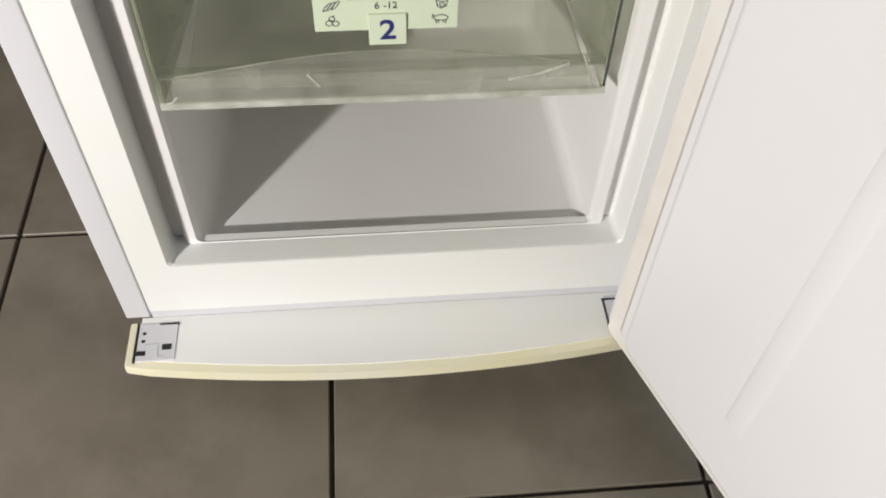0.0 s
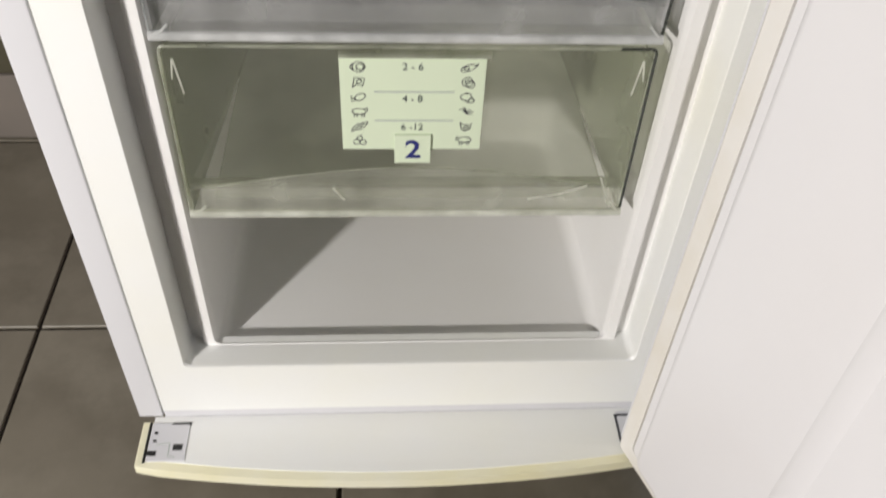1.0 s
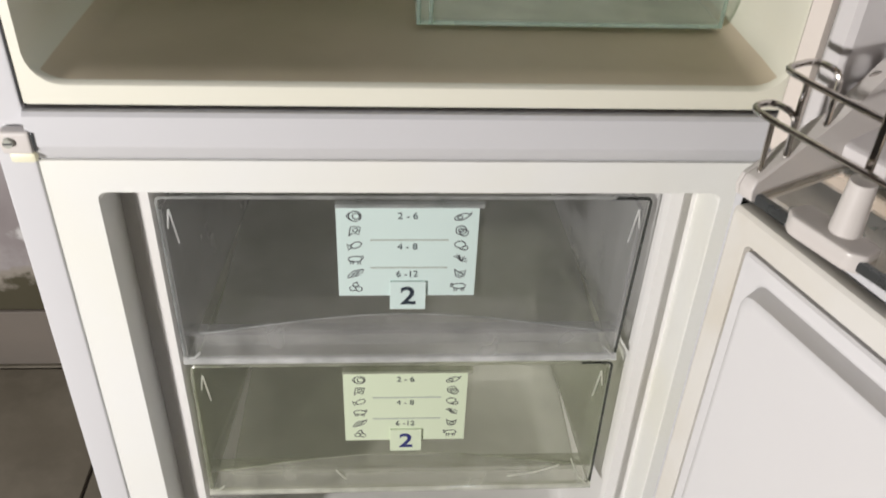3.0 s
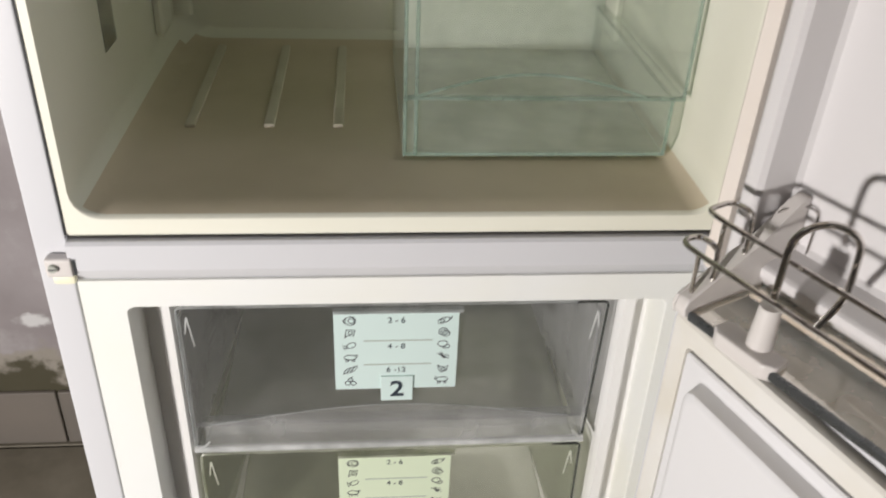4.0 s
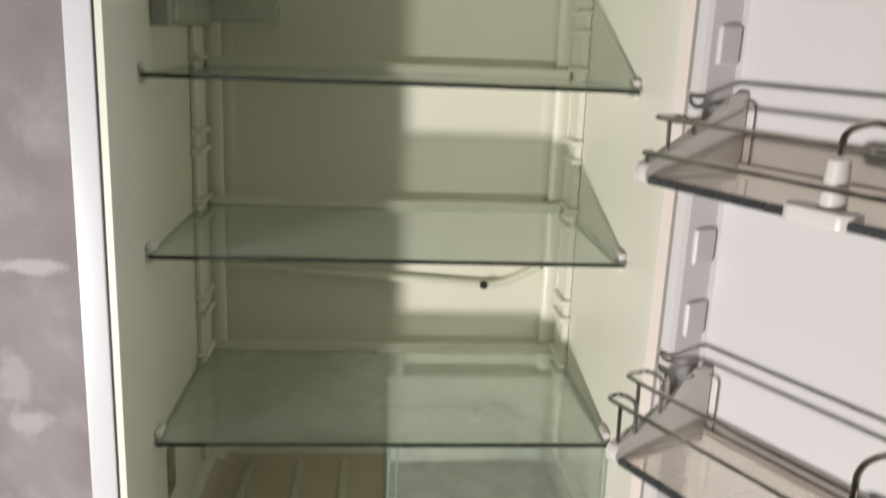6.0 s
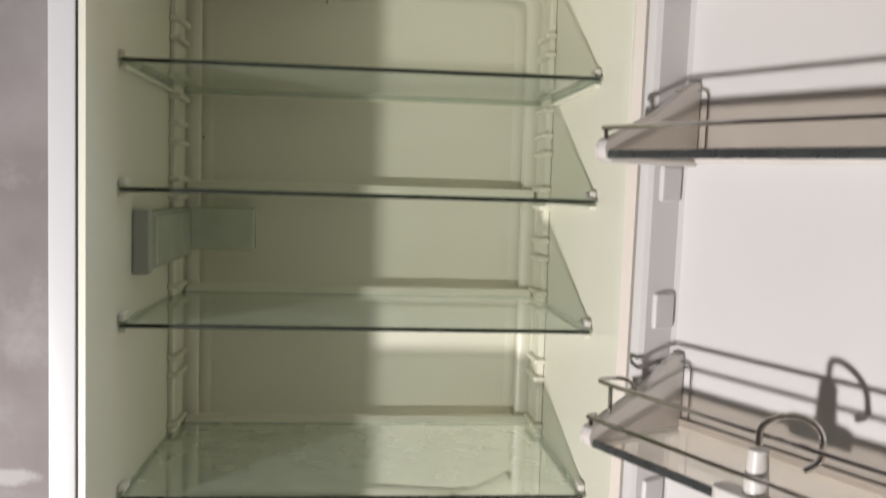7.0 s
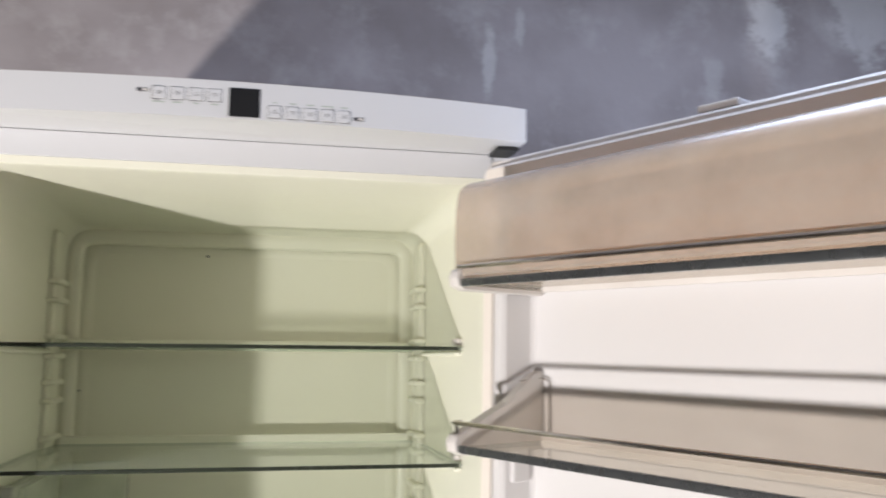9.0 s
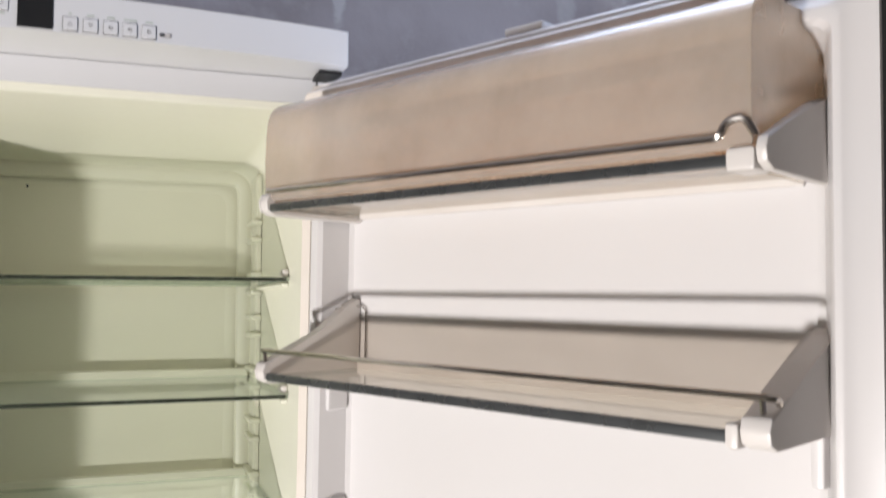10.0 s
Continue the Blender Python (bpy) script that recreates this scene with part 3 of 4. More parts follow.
# ---- the two doors ----
def door_pose(hx, hy, beyond):
    """A door's own axes: x along it from the hinge, y into the room side of its lining, z up; beyond: degrees past a right angle."""
    a = radians(beyond)
    m = Matrix(((math.sin(a), -math.cos(a), 0, hx), (-math.cos(a), -math.sin(a), 0, hy), (0, 0, 1, 0), (0, 0, 0, 1)))
    return m


FD = door_pose(0.229, -0.052, 20.0)
door1 = part("freezer_door", box(-0.012, 0.578, -0.066, -0.022, 0.102, 0.812, 0.005), ENAMEL, fridge, "open white freezer door, plain moulded lining")
door1.matrix_basis = FD
part("door_edge", loft([(-0.011, 0.577, 0.103, 0.811, 0.005, -0.024), (-0.011, 0.577, 0.103, 0.811, 0.005, -0.010), (-0.009, 0.575, 0.105, 0.809, 0.005, -0.008),
                        (-0.002, 0.568, 0.1035, 0.799, 0.005, -0.008)], cap=False), ENAMEL, door1)
part("gasket_shadow_gap", loft([(-0.002, 0.568, 0.1035, 0.7995, 0.005, -0.0081), (0.0, 0.566, 0.105, 0.7945, 0.006, -0.012)], cap=False), BLACK, door1)
part("gasket", loft([(0.0, 0.566, 0.105, 0.7945, 0.006, -0.012), (0.0, 0.566, 0.105, 0.7945, 0.006, -0.001), (0.003, 0.563, 0.108, 0.7915, 0.006, 0.0015),
                     (0.0215, 0.5445, 0.127, 0.7725, 0.006, 0.0015), (0.0225, 0.5435, 0.128, 0.7715, 0.006, -0.006)], cap=False), GASKET, door1, "pale rubber gasket")
part("gasket_gap", loft([(0.0222, 0.5438, 0.1277, 0.7718, 0.006, -0.006), (0.0252, 0.5408, 0.1307, 0.7688, 0.006, -0.006)], cap=False), BLACK, door1)
part("door_lining", loft([(0.0240, 0.5420, 0.1295, 0.7700, 0.005, -0.008), (0.0244, 0.5416, 0.130, 0.7695, 0.005, 0.002), (0.0265, 0.5395, 0.132, 0.7675, 0.006, 0.004),
                          (0.044, 0.522, 0.148, 0.7590, 0.008, 0.004), (0.046, 0.520, 0.150, 0.7570, 0.010, 0.0055), (0.050, 0.516, 0.154, 0.7555, 0.012, 0.021),
                          (0.053, 0.513, 0.157, 0.7525, 0.012, 0.0235), (0.057, 0.509, 0.161, 0.7485, 0.012, 0.024)]), FREEZER_DOOR, door1, "white moulded lining with a recessed field")
for s in (0.20, 0.36):
    part("pressed_rib", tube([(s, 0.0235, 0.24), (s, 0.0235, 0.62)], 0.012, 12, flat=0.2), FREEZER_DOOR, door1)

# the upper door hangs a little low at its free end
HANG = Matrix.Translation((0, 0, 1.72)) @ Matrix.Rotation(radians(1.0), 4, "Y") @ Matrix.Translation((0, 0, -1.72))
RD = door_pose(0.2555, -0.062, 27.0) @ HANG
door2 = part("fridge_door", box(-0.014, 0.597, -0.075, -0.036, 0.823, 1.953, 0.006), ENAMEL, fridge, "open white fridge door with shelves on its lining")
door2.matrix_basis = RD
# The peach of edge and gasket is painted light from the lid.
part("door_edge", loft([(-0.013, 0.596, 0.824, 1.952, 0.006, -0.038), (-0.013, 0.596, 0.824, 1.952, 0.006, -0.014), (-0.011, 0.593, 0.827, 1.949, 0.006, -0.011),
                        (-0.009, 0.578, 0.830, 1.9445, 0.006, -0.011), (-0.008, 0.576, 0.832, 1.943, 0.006, -0.016)], cap=False), PEACH_LIT_ENAMEL, door2)
part("gasket", loft([(-0.008, 0.576, 0.832, 1.943, 0.006, -0.016), (-0.008, 0.576, 0.832, 1.943, 0.006, -0.003), (-0.005, 0.573, 0.835, 1.940, 0.006, 0.0),
                     (0.0085, 0.5555, 0.8465, 1.9285, 0.006, 0.0), (0.0095, 0.5545, 0.8475, 1.9275, 0.006, -0.008)], cap=False), PEACH_LIT_GASKET, door2, "pale rubber gasket")
part("gasket_gap", loft([(0.0093, 0.5547, 0.8473, 1.9277, 0.006, -0.006), (0.0132, 0.5508, 0.8512, 1.9238, 0.006, -0.003)], cap=False), BLACK, door2)
PANEL = -0.032
part("door_lining", loft([(0.0128, 0.5512, 0.8508, 1.9242, 0.005, -0.008), (0.0135, 0.5503, 0.8515, 1.9235, 0.006, 0.000), (0.0160, 0.5378, 0.856, 1.919, 0.008, 0.002), (0.0185, 0.5310, 0.860, 1.915, 0.008, 0.006),
                          (0.0210, 0.5290, 0.863, 1.912, 0.010, 0.007), (0.0300, 0.5255, 0.868, 1.907, 0.010, 0.007), (0.0335, 0.5215, 0.871, 1.904, 0.012, 0.003), (0.0370, 0.5080, 0.875, 1.900, 0.012, PANEL + 0.004),
                          (0.0405, 0.5010, 0.879, 1.896, 0.012, PANEL)]), DOOR_WHITE, door2, "white moulded door lining with raised side ridges")
# shelf bosses on the ridges' inner sides
for z in (1.265, 1.335, 1.515, 1.635):
    for s0, s1 in ((0.0335, 0.0400), (0.5060, 0.5150)):
        part("shelf_boss", box(s0, s1, -0.028, -0.003, z - 0.017, z + 0.017, 0.003), DOOR_WHITE, door2)


# ---- glass shelves inside the fridge ----
def glass_shelf(z, label):
    ob = thing("glass_shelf", label, "shelf", "glass shelves in the fridge", pose(0, 0, z))
    part("pane", sheet(box(-0.2625, 0.2625, 0.0935, 0.402, -0.002, 0.002, 0.0008), 2, -1), GLASS, ob)
    part("front_edge", box(-0.2625, 0.2625, 0.0905, 0.0932, -0.0023, 0.0023, 0.0008), GLASS_EDGE, ob, "dark green polished glass edge")
    part("rear_lip", box(-0.255, 0.255, 0.4025, 0.410, -0.003, 0.013, 0.002), LINER, ob, "pale plastic rear lip")
    for x in (-0.2645, 0.2645):
        part("side_edge", box(x - 0.0016, x + 0.0016, 0.0935, 0.402, -0.0021, 0.0021, 0.0006), CRISPER, ob)
    return ob


for z in (1.7525, 1.6135, 1.464, 1.270):
    glass_shelf(z, "clear green-tinted glass shelf resting on fridge bearers")
glass_shelf(1.049, "clear green-tinted glass shelf above the salad drawer")

# ---- salad drawer ----
crisper = thing("salad_drawer", "clear green-tinted plastic salad drawer on the fridge bottom", "drawer", m=pose(0.001, 0.094, 0.8665))
W, D, HT, ST = 0.259, 0.30, 0.178, 0.060
part("front", sheet(box(0.0, W, 0.0, 0.003, ST, HT, 0.001), 1, 1), CRISPER, crisper)
part("lower_front", sheet(box(0.0, W - 0.010, 0.004, 0.007, 0.004, ST, 0.001), 1, 1), CRISPER, crisper)
part("step", box(0.0, W, 0.0, 0.007, ST - 0.003, ST, 0.0008), CRISPER_RIM, crisper)
part("side", sheet(box(0.0, 0.003, 0.003, D, 0.004, HT, 0.001), 0, 1), CRISPER, crisper)
part("side", sheet(box(W - 0.003, W, 0.003, D, ST, HT, 0.001), 0, -1), CRISPER, crisper)
part("side", box(W - 0.013, W - 0.010, 0.007, D, 0.004, ST, 0.001), CRISPER, crisper)
part("side_step", box(W - 0.013, W, 0.007, D, ST - 0.003, ST, 0.0008), CRISPER, crisper)
part("rear", box(0.003, W - 0.003, D - 0.003, D, 0.004, HT - 0.03, 0.001), CRISPER_BASE, crisper)
part("bottom", box(0.0, W - 0.010, 0.004, D, 0.0, 0.004, 0.0012), CRISPER_BASE, crisper)
for x, z0, z1 in ((0.0015, 0.002, HT), (W - 0.0015, ST, HT), (W - 0.0115, 0.002, ST), (0.0115, 0.002, HT)):
    part("corner_edge", tube([(x, 0.002, z0), (x, 0.002, z1)], 0.0018, 6), CRISPER_RIM, crisper)
part("bottom_edge", tube([(0, 0.005, 0.002), (W - 0.010, 0.005, 0.002)], 0.002, 6), CRISPER_RIM, crisper)
part("top_edge", tube([(0, 0.001, HT), (W, 0.001, HT), (W, D, HT)], 0.0015, 6), CRISPER_RIM, crisper)
arch = [(0.012 + (W - 0.05) * i / 24, -0.0002, ST + 0.001 + 0.021 * math.sin(math.pi * i / 24)) for i in range(25)]
part("grip_arch", tube(arch, 0.0013, 6), CRISPER_RIM, crisper, "arched grip edge")


# ---- freezer drawers ----
def pictogram(k):
    """A small line drawing of food, kept to plain outlines: bag, cheese, fish, pig, pods, berries, ham, slices, loaf, herbs, fowl, cow."""
    bm = bmesh.new()

    def oval(cx, cz, a, b, tilt=0.0, n=13):
        c, d = math.cos(tilt), math.sin(tilt)
        line([(cx + a * math.cos(i * math.tau / n) * c - b * math.sin(i * math.tau / n) * d, cz + a * math.cos(i * math.tau / n) * d + b * math.sin(i * math.tau / n) * c) for i in range(n + 1)])

    def line(points, w=0.00045):
        tube([(x, 0, z) for x, z in points], w, 4, bm)

    u = 0.00118
    if k == 0:
        oval(0.6 * u, 0, 4.4 * u, 4.2 * u), oval(1.4 * u, 0, 2.6 * u, 2.4 * u), line([(-3 * u, 3 * u), (-5.5 * u, 0), (-3 * u, -3 * u)])
    elif k == 1:
        line([(-4 * u, -4 * u), (-2.6 * u, 4 * u), (4.4 * u, 3.4 * u), (3 * u, -3 * u), (-1 * u, -1.6 * u), (-4 * u, -4 * u)]), oval(0.6 * u, 0.8 * u, 1.8 * u, 1.6 * u)
    elif k == 2:
        oval(1 * u, 0.4 * u, 4.2 * u, 2.5 * u, 0.5), line([(-2 * u, -1.4 * u), (-5.6 * u, 1.2 * u), (-4.4 * u, -3.8 * u), (-2 * u, -1.4 * u)])
    elif k in (3, 11):
        oval(0, 0.6 * u, 5 * u, 2.5 * u)
        for x in (-3.4, -1.6, 2.0, 3.6):
            line([(x * u, -1 * u), (x * u, -4 * u)])
        line([(3.6 * u, 2 * u), (5.6 * u, 3.8 * u), (6 * u, 0.8 * u)]) if k == 3 else line([(-4 * u, 2 * u), (-6 * u, 3.6 * u), (-6 * u, 0)])
    elif k == 4:
        for x in (-2.4, 0, 2.4):
            oval(x * u * 1.2, x * 0.3 * u, 1.1 * u, 4.4 * u, -0.7)
    elif k == 5:
        oval(-2.4 * u, -1.4 * u, 2.3 * u, 2.1 * u), oval(2.2 * u, -1.8 * u, 2.3 * u, 2.1 * u), oval(-0.2 * u, 2.2 * u, 2.0 * u, 1.8 * u), line([(-0.2 * u, 4 * u), (1.6 * u, 5 * u)])
    elif k == 6:
        oval(-0.6 * u, -0.6 * u, 5.4 * u, 2.4 * u, 0.35), oval(-1.8 * u, -1 * u, 1.7 * u, 1.5 * u), line([(4 * u, 1.4 * u), (6.4 * u, 3.2 * u), (5 * u, 0.4 * u)])
    elif k == 7:
        oval(-0.6 * u, 0.6 * u, 3.8 * u, 3.8 * u), oval(1.6 * u, -1.4 * u, 3 * u, 3 * u), oval(-0.6 * u, 0.6 * u, 1.8 * u, 1.6 * u)
    elif k == 8:
        oval(-0.8 * u, 0.8 * u, 4 * u, 3 * u), oval(3 * u, -2.2 * u, 2 * u, 1.8 * u), line([(-2 * u, -2 * u), (1 * u, -4 * u)])
    elif k == 9:
        for x, z in ((-5, 3), (-3, 4.4), (-1, 4), (3, 2.6), (5, 0.6), (4.6, -2)):
            line([(0.4 * u, -1.4 * u), (x * u * 0.6, z * u * 0.8), (x * u, z * u)], 0.00045)
    else:
        line([(-4 * u, 3.6 * u), (-2.6 * u, -2.6 * u), (0, -4 * u), (3.4 * u, -2.4 * u), (4.4 * u, 2.8 * u), (1.6 * u, 1.2 * u), (-1.6 * u, 1.6 * u), (-4 * u, 3.6 * u)]), oval(0.6 * u, -1.2 * u, 1.8 * u, 1.4 * u)
    return bm


def grip_recess(x0, x1, seed):
    """A shallow wavy apron under an arch, across the drawer's foot."""
    rng = random.Random(seed)
    waves = [(rng.uniform(40, 230), rng.uniform(0, 6.28), rng.uniform(0.0002, 0.00055)) for _ in range(7)]
    nx, nz = 72, 7
    bm = bmesh.new()
    rows = []
    for i in range(nx + 1):
        x = x0 + (x1 - x0) * i / nx
        top = 0.0325 + 0.0215 * math.sin(math.pi * i / nx) ** 1.2
        col = []
        for j in range(nz + 1):
            w = j / nz
            y = -0.0022 + 0.0048 * w + math.sin(math.pi * w) * sum(a * math.sin(f * x + p + 2.4 * w) for f, p, a in waves)
            col.append(bm.verts.new((x, y, 0.0075 + (top - 0.0075) * w)))
        rows.append(col)
    for a, b in zip(rows, rows[1:]):
        for j in range(nz):
            bm.faces.new((a[j], b[j], b[j + 1], a[j + 1]))
    return bm


def freezer_drawer(z, clear_mat, side, ledge, rim, card, ink, label, low, high):
    """low, high: the front's left and right ends at its bottom and at its top."""
    w1, dep, h = 0.190, 0.325, 0.178
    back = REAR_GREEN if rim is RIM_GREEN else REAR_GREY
    side_rim = EDGE_GREEN if rim is RIM_GREEN else EDGE_GREY
    ob = thing("freezer_drawer", label, "drawer", "freezer drawers", pose(-0.003, 0.03, z))
    part("front", sheet(prism([(low[0] + 0.002, 0.030), (low[1] - 0.002, 0.030), (high[1] - 0.002, h - 0.003), (high[0] + 0.002, h - 0.003)], 0.004, 0.007, "y"), 1, 1), clear_mat, ob)
    part("grip_ledge", prism([(-0.002, 0.002), (0.010, 0.0), (0.022, 0.004), (0.022, 0.028), (0.006, 0.034), (0.003, 0.030), (0.016, 0.024), (0.014, 0.008), (-0.002, 0.008)], low[0] + 0.003, low[1] - 0.003, "x"), ledge, ob, "moulded grip ledge, scratched and frosted")
    for sgn in (-1, 1):
        w0, wt = (-low[0], -high[0]) if sgn < 0 else (low[1], high[1])
        part("side", prism([(sgn * w0, 0.004), (sgn * (w0 - 0.003), 0.004), (sgn * (w1 - 0.012), dep), (sgn * (w1 - 0.009), dep)], 0.004, h - 0.012, "z"), side, ob)
        # The right edge is darkened for the shaded gap beside it.
        part("corner_edge", tube(fillet([(sgn * w0, 0.003, 0.004), (sgn * wt, 0.003, h), (sgn * (wt - 0.03), 0.003, h)], 0.005), 0.0013, 6), EDGE_SHADE if sgn > 0 else rim, ob)
        part("corner_rib", tube(fillet([(sgn * (wt - 0.013), 0.004, h - 0.045), (sgn * (wt - 0.009), 0.003, h - 0.010), (sgn * (wt - 0.006), 0.003, h - 0.03)], 0.003), 0.0009, 6), side_rim, ob)
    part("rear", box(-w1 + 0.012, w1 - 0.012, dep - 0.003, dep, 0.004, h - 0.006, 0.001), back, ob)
    part("bottom", sheet(box(-w1 + 0.004, w1 - 0.004, 0.022, dep, 0.001, 0.004, 0.001), 2, -1), side, ob)
    part("top_edge", tube([(high[0] + 0.02, 0.004, h), (high[1] - 0.02, 0.004, h)], 0.0018, 6), rim, ob)
    part("bottom_edge", tube([(low[0], 0.000, 0.003), (low[1], 0.000, 0.003)], 0.0040, 8), side_rim, ob)
    part("grip_recess", grip_recess(low[0] + 0.012, low[1] - 0.010, 77 if z > 0.5 else 78), ledge, ob, "wavy moulded grip recess, scratched and frosted")
    mid, half = (low[0] + low[1]) / 2, (low[1] - low[0]) / 2 - 0.018
    arch = [(mid + half * (i / 16 - 1), 0.0025, 0.0335 + 0.0215 * math.cos(math.pi / 2 * (i / 16 - 1)) ** 1.2) for i in range(33)]
    part("grip_arch", tube(arch, 0.0007, 6), rim, ob)
    scratches = [(low[0] + 0.004, low[0] + 0.016, 0.006, 0.014, 0.0010), (low[1] - 0.004, low[1] - 0.013, 0.006, 0.016, 0.0009)]
    if rim is RIM_GREEN:
        scratches += [(-0.073, -0.063, 0.034, 0.021, 0.0011), (0.160, 0.106, 0.036, 0.021, 0.0009), (0.183, 0.171, 0.012, 0.046, 0.0008)]
    for x0, x1, z0, z1, rad in scratches:
        mx, mz = (x0 + x1) / 2 + 0.001, (z0 + z1) / 2 - 0.0012
        part("moulded_crease", tube([(x0, -0.001, z0), (mx, -0.0025, mz), (x1, -0.002, z1)], rad, 6), side_rim, ob)
    tag = part("label_card", box(-0.062, 0.057, -0.002, 0.002, 0.0795, 0.172, 0.0006), card, ob, "pale card printed with storage months")
    part("card_holder", prism([(-0.062, 0.172), (0.060, 0.172), (0.060, 0.169), (0.061, 0.1755), (-0.062, 0.1755)], -0.003, 0.003, "y"), rim, ob)
    for zz, txt in ((0.1635, "2 - 6"), (0.1325, "4 - 8"), (0.1035, "6 -12")):
        words(txt, 0.0092, (-0.0025, -0.0022, zz), (90, 0, 0), DARK_INK, tag, "month_number")
    for zz in (0.1395, 0.1105):
        part("rule", box(-0.034, 0.032, -0.0023, 0.001, zz - 0.0007, zz + 0.0007), RULE, tag)
    for i in range(6):
        for x in (-0.047, 0.043):
            g = part("pictogram", pictogram(i + (6 if x > 0 else 0)), INK, tag)
            g.matrix_basis = pose(x, -0.0022, 0.1635 - i * 0.0148)
    num = part("number_tab", box(-0.0175, 0.014, -0.0045, -0.0015, 0.066, 0.0965, 0.0006), card, ob, "small tab with the number two")
    words("2", 0.027, (-0.0015, -0.0047, 0.0805), (90, 0, 0), ink, num, "number", 0.0005).scale = (1.05, 1.0, 1.0)
    return ob


freezer_drawer(0.380, DRAWER_GREEN, SIDE_GREEN, LEDGE_GREEN, RIM_GREEN, CARD_GREEN, BLUE_INK, "clear greenish plastic freezer drawer with pale green label card", (-0.2050, 0.1970), (-0.2025, 0.1960))
freezer_drawer(0.566, DRAWER_GREY, SIDE_GREY, LEDGE_GREY, RIM_GREY, CARD_MINT, DARK_INK, "clear grey plastic freezer drawer with mint label card", (-0.2065, 0.1965), (-0.2065, 0.2015))
for x in (-0.165, 0.150):
    part("roof_clip", box(x - 0.007, x + 0.007, 0.040, 0.054, 0.7435, 0.7575, 0.003), BLACK, fridge, "dark rubber drawer stop")
for x in (-0.19, 0.185):
    part("roof_clip", box(x - 0.012, x + 0.012, 0.045, 0.058, 0.7485, 0.757, 0.002), STEEL_EDGE, fridge)


# ---- door shelves ----
LO, HI = 0.0405, 0.519


def bracket(ob, s, thick, high):
    """A white end bracket: tall at the lining, low at its rounded nose."""
    prof = [(PANEL + 0.001, -0.010), (0.074, -0.010), (0.083, -0.006), (0.085, 0.002), (0.082, 0.009), (0.060, 0.018), (0.020, 0.037), (-0.018, high - 0.004), (-0.024, high), (PANEL + 0.001, high)]
    return part("end_bracket", prism(prof, s, s + thick, "x", 0.0022), BRACKET, ob, "white tapered plastic end bracket")


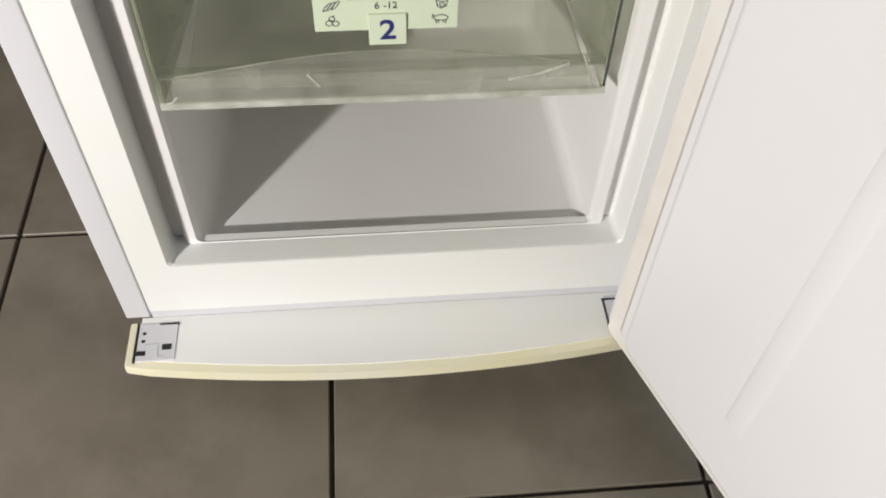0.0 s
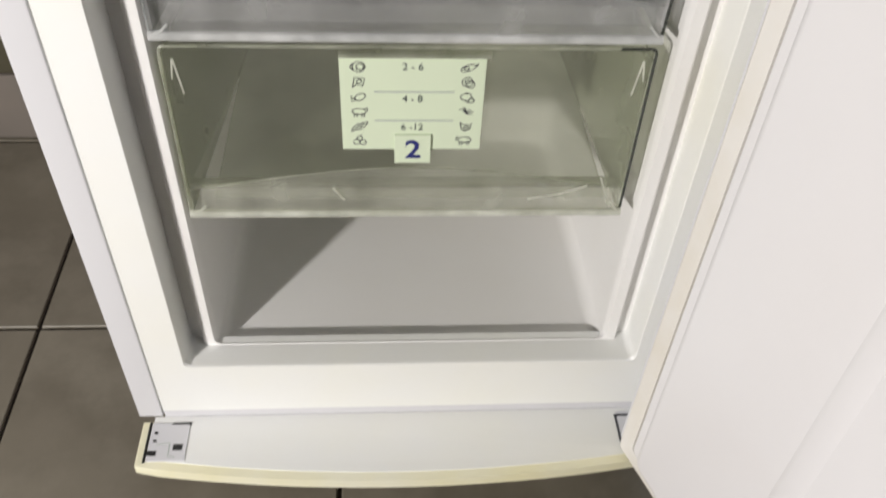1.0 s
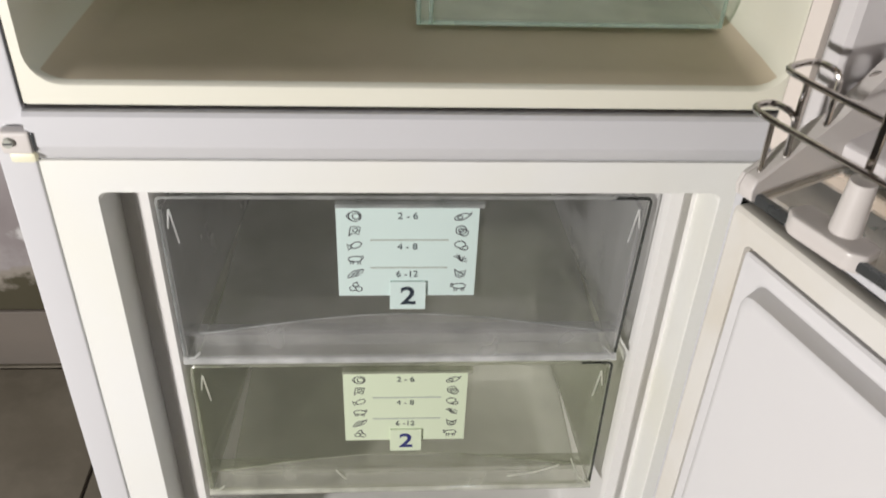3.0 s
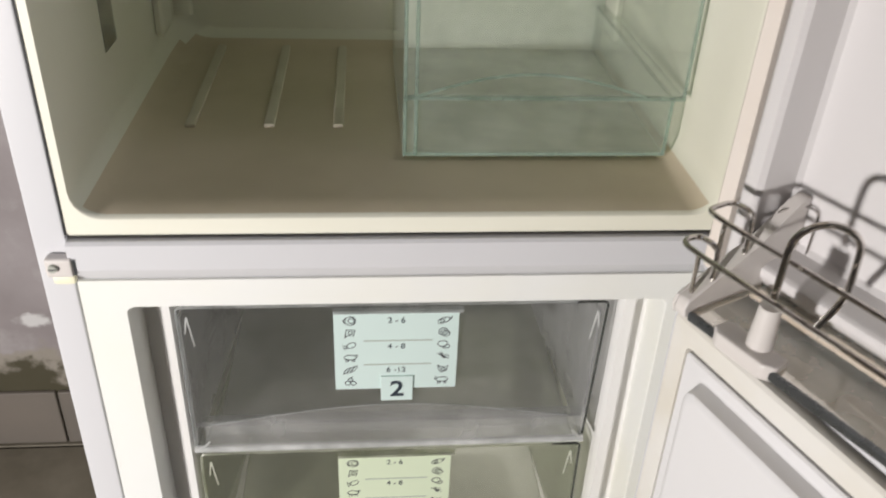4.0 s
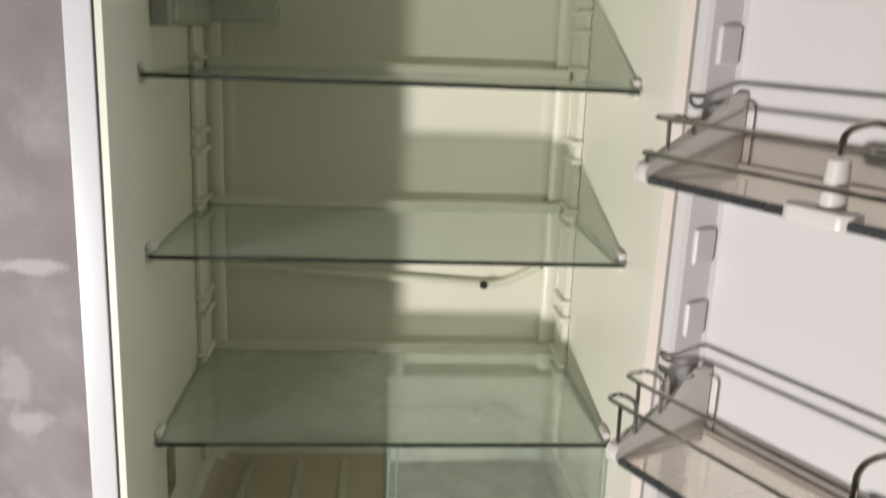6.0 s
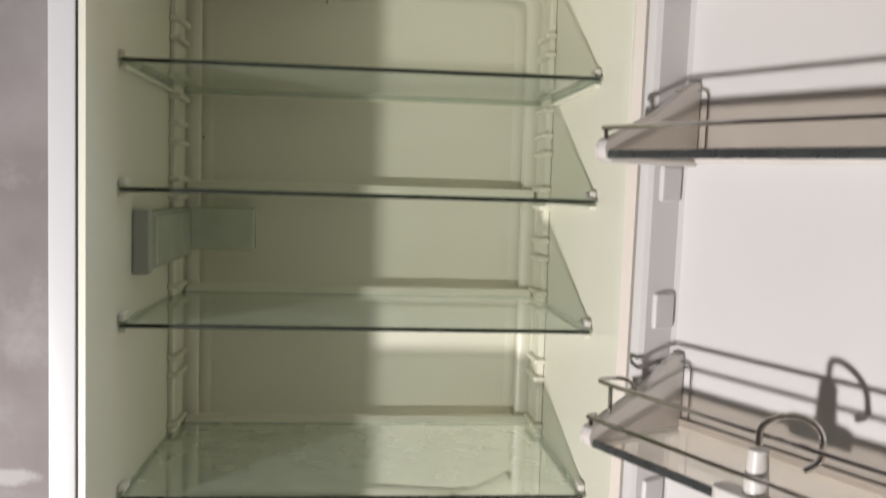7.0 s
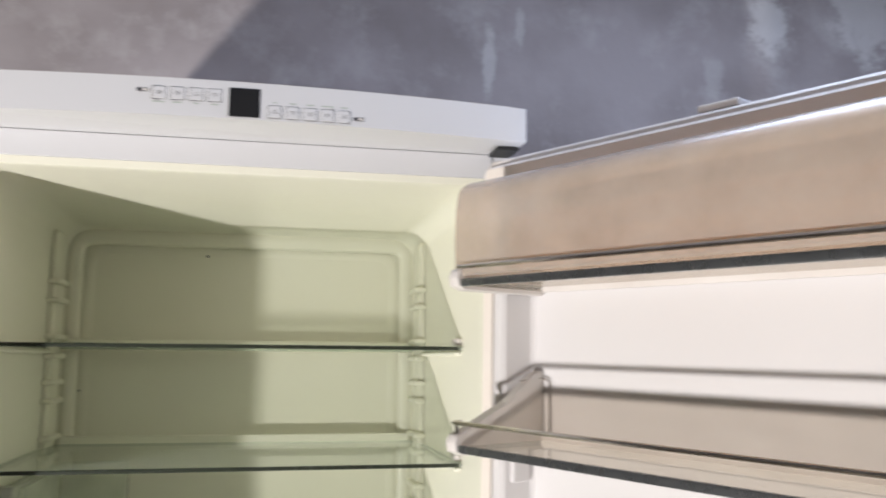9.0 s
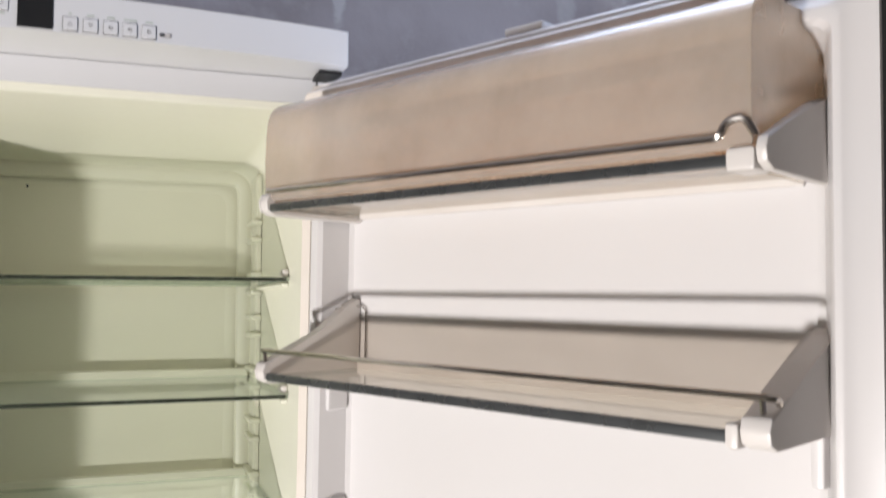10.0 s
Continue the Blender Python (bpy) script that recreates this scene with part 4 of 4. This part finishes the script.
def door_shelf(z, rails, label, bottle=None, lid=False, loop_top=0.102):
    ob = thing("door_shelf", label, "shelf", "shelves on the fridge door", RD @ Matrix.Translation((0, 0, z)))
    lo, hi = LO, HI
    blade = bracket(ob, lo + 0.002, 0.011, 0.068)
    nose = [(0.012, -0.010), (0.074, -0.010), (0.083, -0.006), (0.085, 0.002), (0.082, 0.009), (0.060, 0.018), (0.030, 0.0322), (0.012, 0.036)]
    part("bracket_nose", prism(nose, lo - 0.0005, lo + 0.0025, "x", 0.001), BRACKET, blade)
    if lid:
        bracket(ob, hi - 0.008, 0.007, 0.050)
        part("bracket_nose", box(hi - 0.026, hi - 0.0082, 0.060, 0.084, -0.010, 0.004, 0.003), BRACKET, ob)
    else:
        bracket(ob, hi - 0.018, 0.018, 0.055)
        part("bracket_nose", box(hi - 0.027, hi - 0.0182, 0.060, 0.0845, -0.010, 0.005, 0.003), BRACKET, ob)
        # A thin line down the lining, rounded at its top, drawn as an added wire.
        wire = [(lo + 0.006, -0.004, 0.058), (lo + 0.010, -0.026, 0.061), (lo + 0.0225, -0.0295, 0.060), (lo + 0.0225, -0.0295, 0.004)]
        part("lining_line", tube(fillet(wire, 0.008), 0.0009, 6), CHROME, ob, "thin rounded line at the lining, added as a wire")
    part("pane", sheet(box(lo + 0.013, hi - 0.024, PANEL + 0.004, 0.0775, -0.0055, -0.001, 0.0008), 2, -1), DOOR_GLASS, ob)
    part("front_trim", box(lo + 0.014, hi - 0.023, 0.0778, 0.0825, -0.0068, 0.0006, 0.0015), STEEL_EDGE, ob, "dark grey front trim of the glass")
    part("rear_trim", box(lo + 0.013, hi - 0.024, PANEL + 0.001, PANEL + 0.005, -0.0065, 0.006, 0.001), BRACKET, ob)
    for n, h, hook in rails:
        if hook > 0.01:
            pts = [(lo + 0.010, n - hook, 0.008), (lo + 0.008, n - hook, h), (lo - 0.010, n - hook * 0.9, h + 0.001), (lo - 0.010, n, h + 0.001), (lo + 0.010, n, h),
                   (hi - 0.012, n, h), (hi + 0.002, n - hook * 0.2, h + 0.001), (hi - 0.002, n - hook, h), (hi - 0.006, n - hook, 0.010)]
        else:
            pts = [(lo + 0.002, n - 0.012, h), (lo + 0.002, n, h), (hi - 0.002, n, h), (hi - 0.001, n - 0.010, h - 0.002), (hi - 0.003, n - 0.014, h - 0.008)]
        part("rail", tube(fillet(pts, 0.008), 0.0021, 8), CHROME, ob, "chromed wire rail")
        part("rail_post", tube([(lo + 0.007, n - 0.001, h - 0.001), (lo + 0.007, n - 0.003, 0.006)], 0.0018, 8), CHROME, ob)
        part("rail_post", tube([(hi - 0.007, n - 0.001, h - 0.001), (hi - 0.007, n - 0.003, 0.006)], 0.0018, 8), CHROME, ob)
    if bottle is not None:
        s = bottle
        hold = part("bottle_holder", prism([(s - 0.026, 0.064), (s + 0.026, 0.064), (s + 0.028, 0.080), (s + 0.020, 0.0862), (s - 0.020, 0.0862), (s - 0.028, 0.080)], -0.0090, 0.0045, "z", 0.003), BRACKET, ob, "white clip with chromed bottle loop")
        bm = bmesh.new()
        bmesh.ops.create_cone(bm, cap_ends=True, segments=18, radius1=0.0095, radius2=0.0075, depth=0.034, matrix=Matrix.Translation((s + 0.004, 0.070, 0.020)))
        part("post", bm, BRACKET, hold)
        loop = fillet([(s + 0.004, 0.070, 0.04), (s + 0.004, 0.070, loop_top - 0.008), (s + 0.013, 0.048, loop_top), (s + 0.029, 0.033, loop_top - 0.008), (s + 0.033, 0.036, loop_top * 0.5), (s + 0.025, 0.046, 0.024)], 0.016, 6)
        part("loop", tube(loop, 0.0025, 10), CHROME, hold)
    if lid:
        prof = [(0.0795, 0.006), (0.0805, 0.040), (0.0795, 0.068)]
        for i in range(9):
            w = radians(90 * i / 8)
            prof.append((0.055 + 0.0235 * math.cos(w), 0.076 + 0.021 * math.sin(w)))
        prof += [(PANEL + 0.002, 0.101)]
        inner = [(p - 0.0025, q - 0.0025) for p, q in prof[::-1]]
        part("lid", prism(prof + inner, lo + 0.004, 0.507, "x"), LID, ob, "frosted translucent hinged lid")
        core = [(PANEL + (p - PANEL) * 0.86, 0.004 + q * 0.60) for p, q in prof]
        part("inner_tray", prism(core + [(PANEL + 0.006, 0.008)], lo + 0.060, 0.468, "x", 0.002), PEACH, ob, "beige tray showing through the lid")
        for s in (lo + 0.003, 0.5055):
            part("lid_end", prism(prof + [(PANEL + 0.006, 0.006)], s, s + 0.002, "x", 0.0006), LID, ob)
        part("handle_wire", tube(fillet([(lo + 0.012, 0.083, 0.012), (0.490, 0.083, 0.010), (0.4935, 0.083, 0.019), (0.504, 0.081, 0.021), (0.509, 0.078, 0.010)], 0.005), 0.0024, 8), CHROME, ob, "chromed lid handle")
    return ob


door_shelf(1.815, [], "door shelf with a frosted beige flap lid and glass base", lid=True)
door_shelf(1.661, [(0.080, 0.020, 0.0)], "glass door shelf with one low chrome rail")
door_shelf(1.408, [(0.080, 0.018, 0.0), (0.058, 0.045, 0.03)], "glass door shelf with two chrome rails and bottle clip", bottle=0.212, loop_top=0.064)
door_shelf(1.152, [(0.080, 0.048, 0.02), (0.060, 0.066, 0.03)], "glass door shelf with two chrome rails and a bottle clip", bottle=0.262)
door_shelf(0.853, [(0.078, 0.046, 0.02), (0.058, 0.067, 0.03)], "lowest glass door shelf with two chrome rails and bottle clip", bottle=0.105)
part("door_stop", box(0.250, 0.290, -0.05, -0.015, 1.953, 1.960, 0.002), ENAMEL, door2, "white stop on the door's top edge")

# ---- on the wall ----
cab = thing("wall_cabinet", "corner of an orange-brown wooden wall cabinet on the plaster", "cabinet")
part("body", box(1.607, 2.20, 0.60, WALL_Y, 2.475, 2.745, 0.004), WOOD, cab)
part("door", box(1.609, 2.198, 0.585, 0.599, 2.478, 2.742, 0.003), WOOD, cab)
# Housing added out of view to carry the fill light.
fill_housing = thing("unseen_fill_housing", "unseen flat white housing added above the fill light", "lamp", m=pose(0.9, -0.2, 2.69))
part("housing", box(-0.72, 0.72, -0.37, 0.37, 0.0, 0.06, 0.006), ENAMEL, fill_housing)


# ---- tiles: floor and skirting ----
PX, PY, JX, JY, GAP = 0.417, 0.412, -0.086, 0.216, 0.0055
shared = {}
for i in range(-6, 7):
    for j in range(-8, 2):
        x0, x1 = JX + i * PX + GAP / 2, JX + (i + 1) * PX - GAP / 2
        y0, y1 = JY + j * PY + GAP / 2, JY + (j + 1) * PY - GAP / 2
        x0, x1, y0, y1 = max(x0, -2.6), min(x1, 2.4), max(y0, -3.2), min(y1, WALL_Y)
        if x1 - x0 < 0.03 or y1 - y0 < 0.012:
            continue
        size = (round(x1 - x0, 4), round(y1 - y0, 4))
        if size not in shared:
            ob = finish("tile", box(-size[0] / 2, size[0] / 2, -size[1] / 2, size[1] / 2, -0.007, 0.0, 0.0012, 1), TILE)
            shared[size] = ob.data
        else:
            ob = new("tile", shared[size])
        ob.parent = floor_ob
        ob.location = ((x0 + x1) / 2, (y0 + y1) / 2, 0)
for i in range(-5, 8):
    x0, x1 = max(-2.6, -0.607 + i * PX + 0.002), min(2.4, -0.607 + (i + 1) * PX - 0.002)
    if x1 - x0 < 0.03:
        continue
    key_size = ("s", round(x1 - x0, 4))
    if key_size not in shared:
        w = (x1 - x0) / 2
        ob = finish("skirting_tile", box(-w, w, -0.009, 0.0, 0.0, 0.124, 0.0015, 1), SKIRT)
        shared[key_size] = ob.data
    else:
        ob = new("skirting_tile", shared[key_size])
    ob.parent = wall_n
    ob.location = ((x0 + x1) / 2, WALL_Y - 0.0005, 0.002)
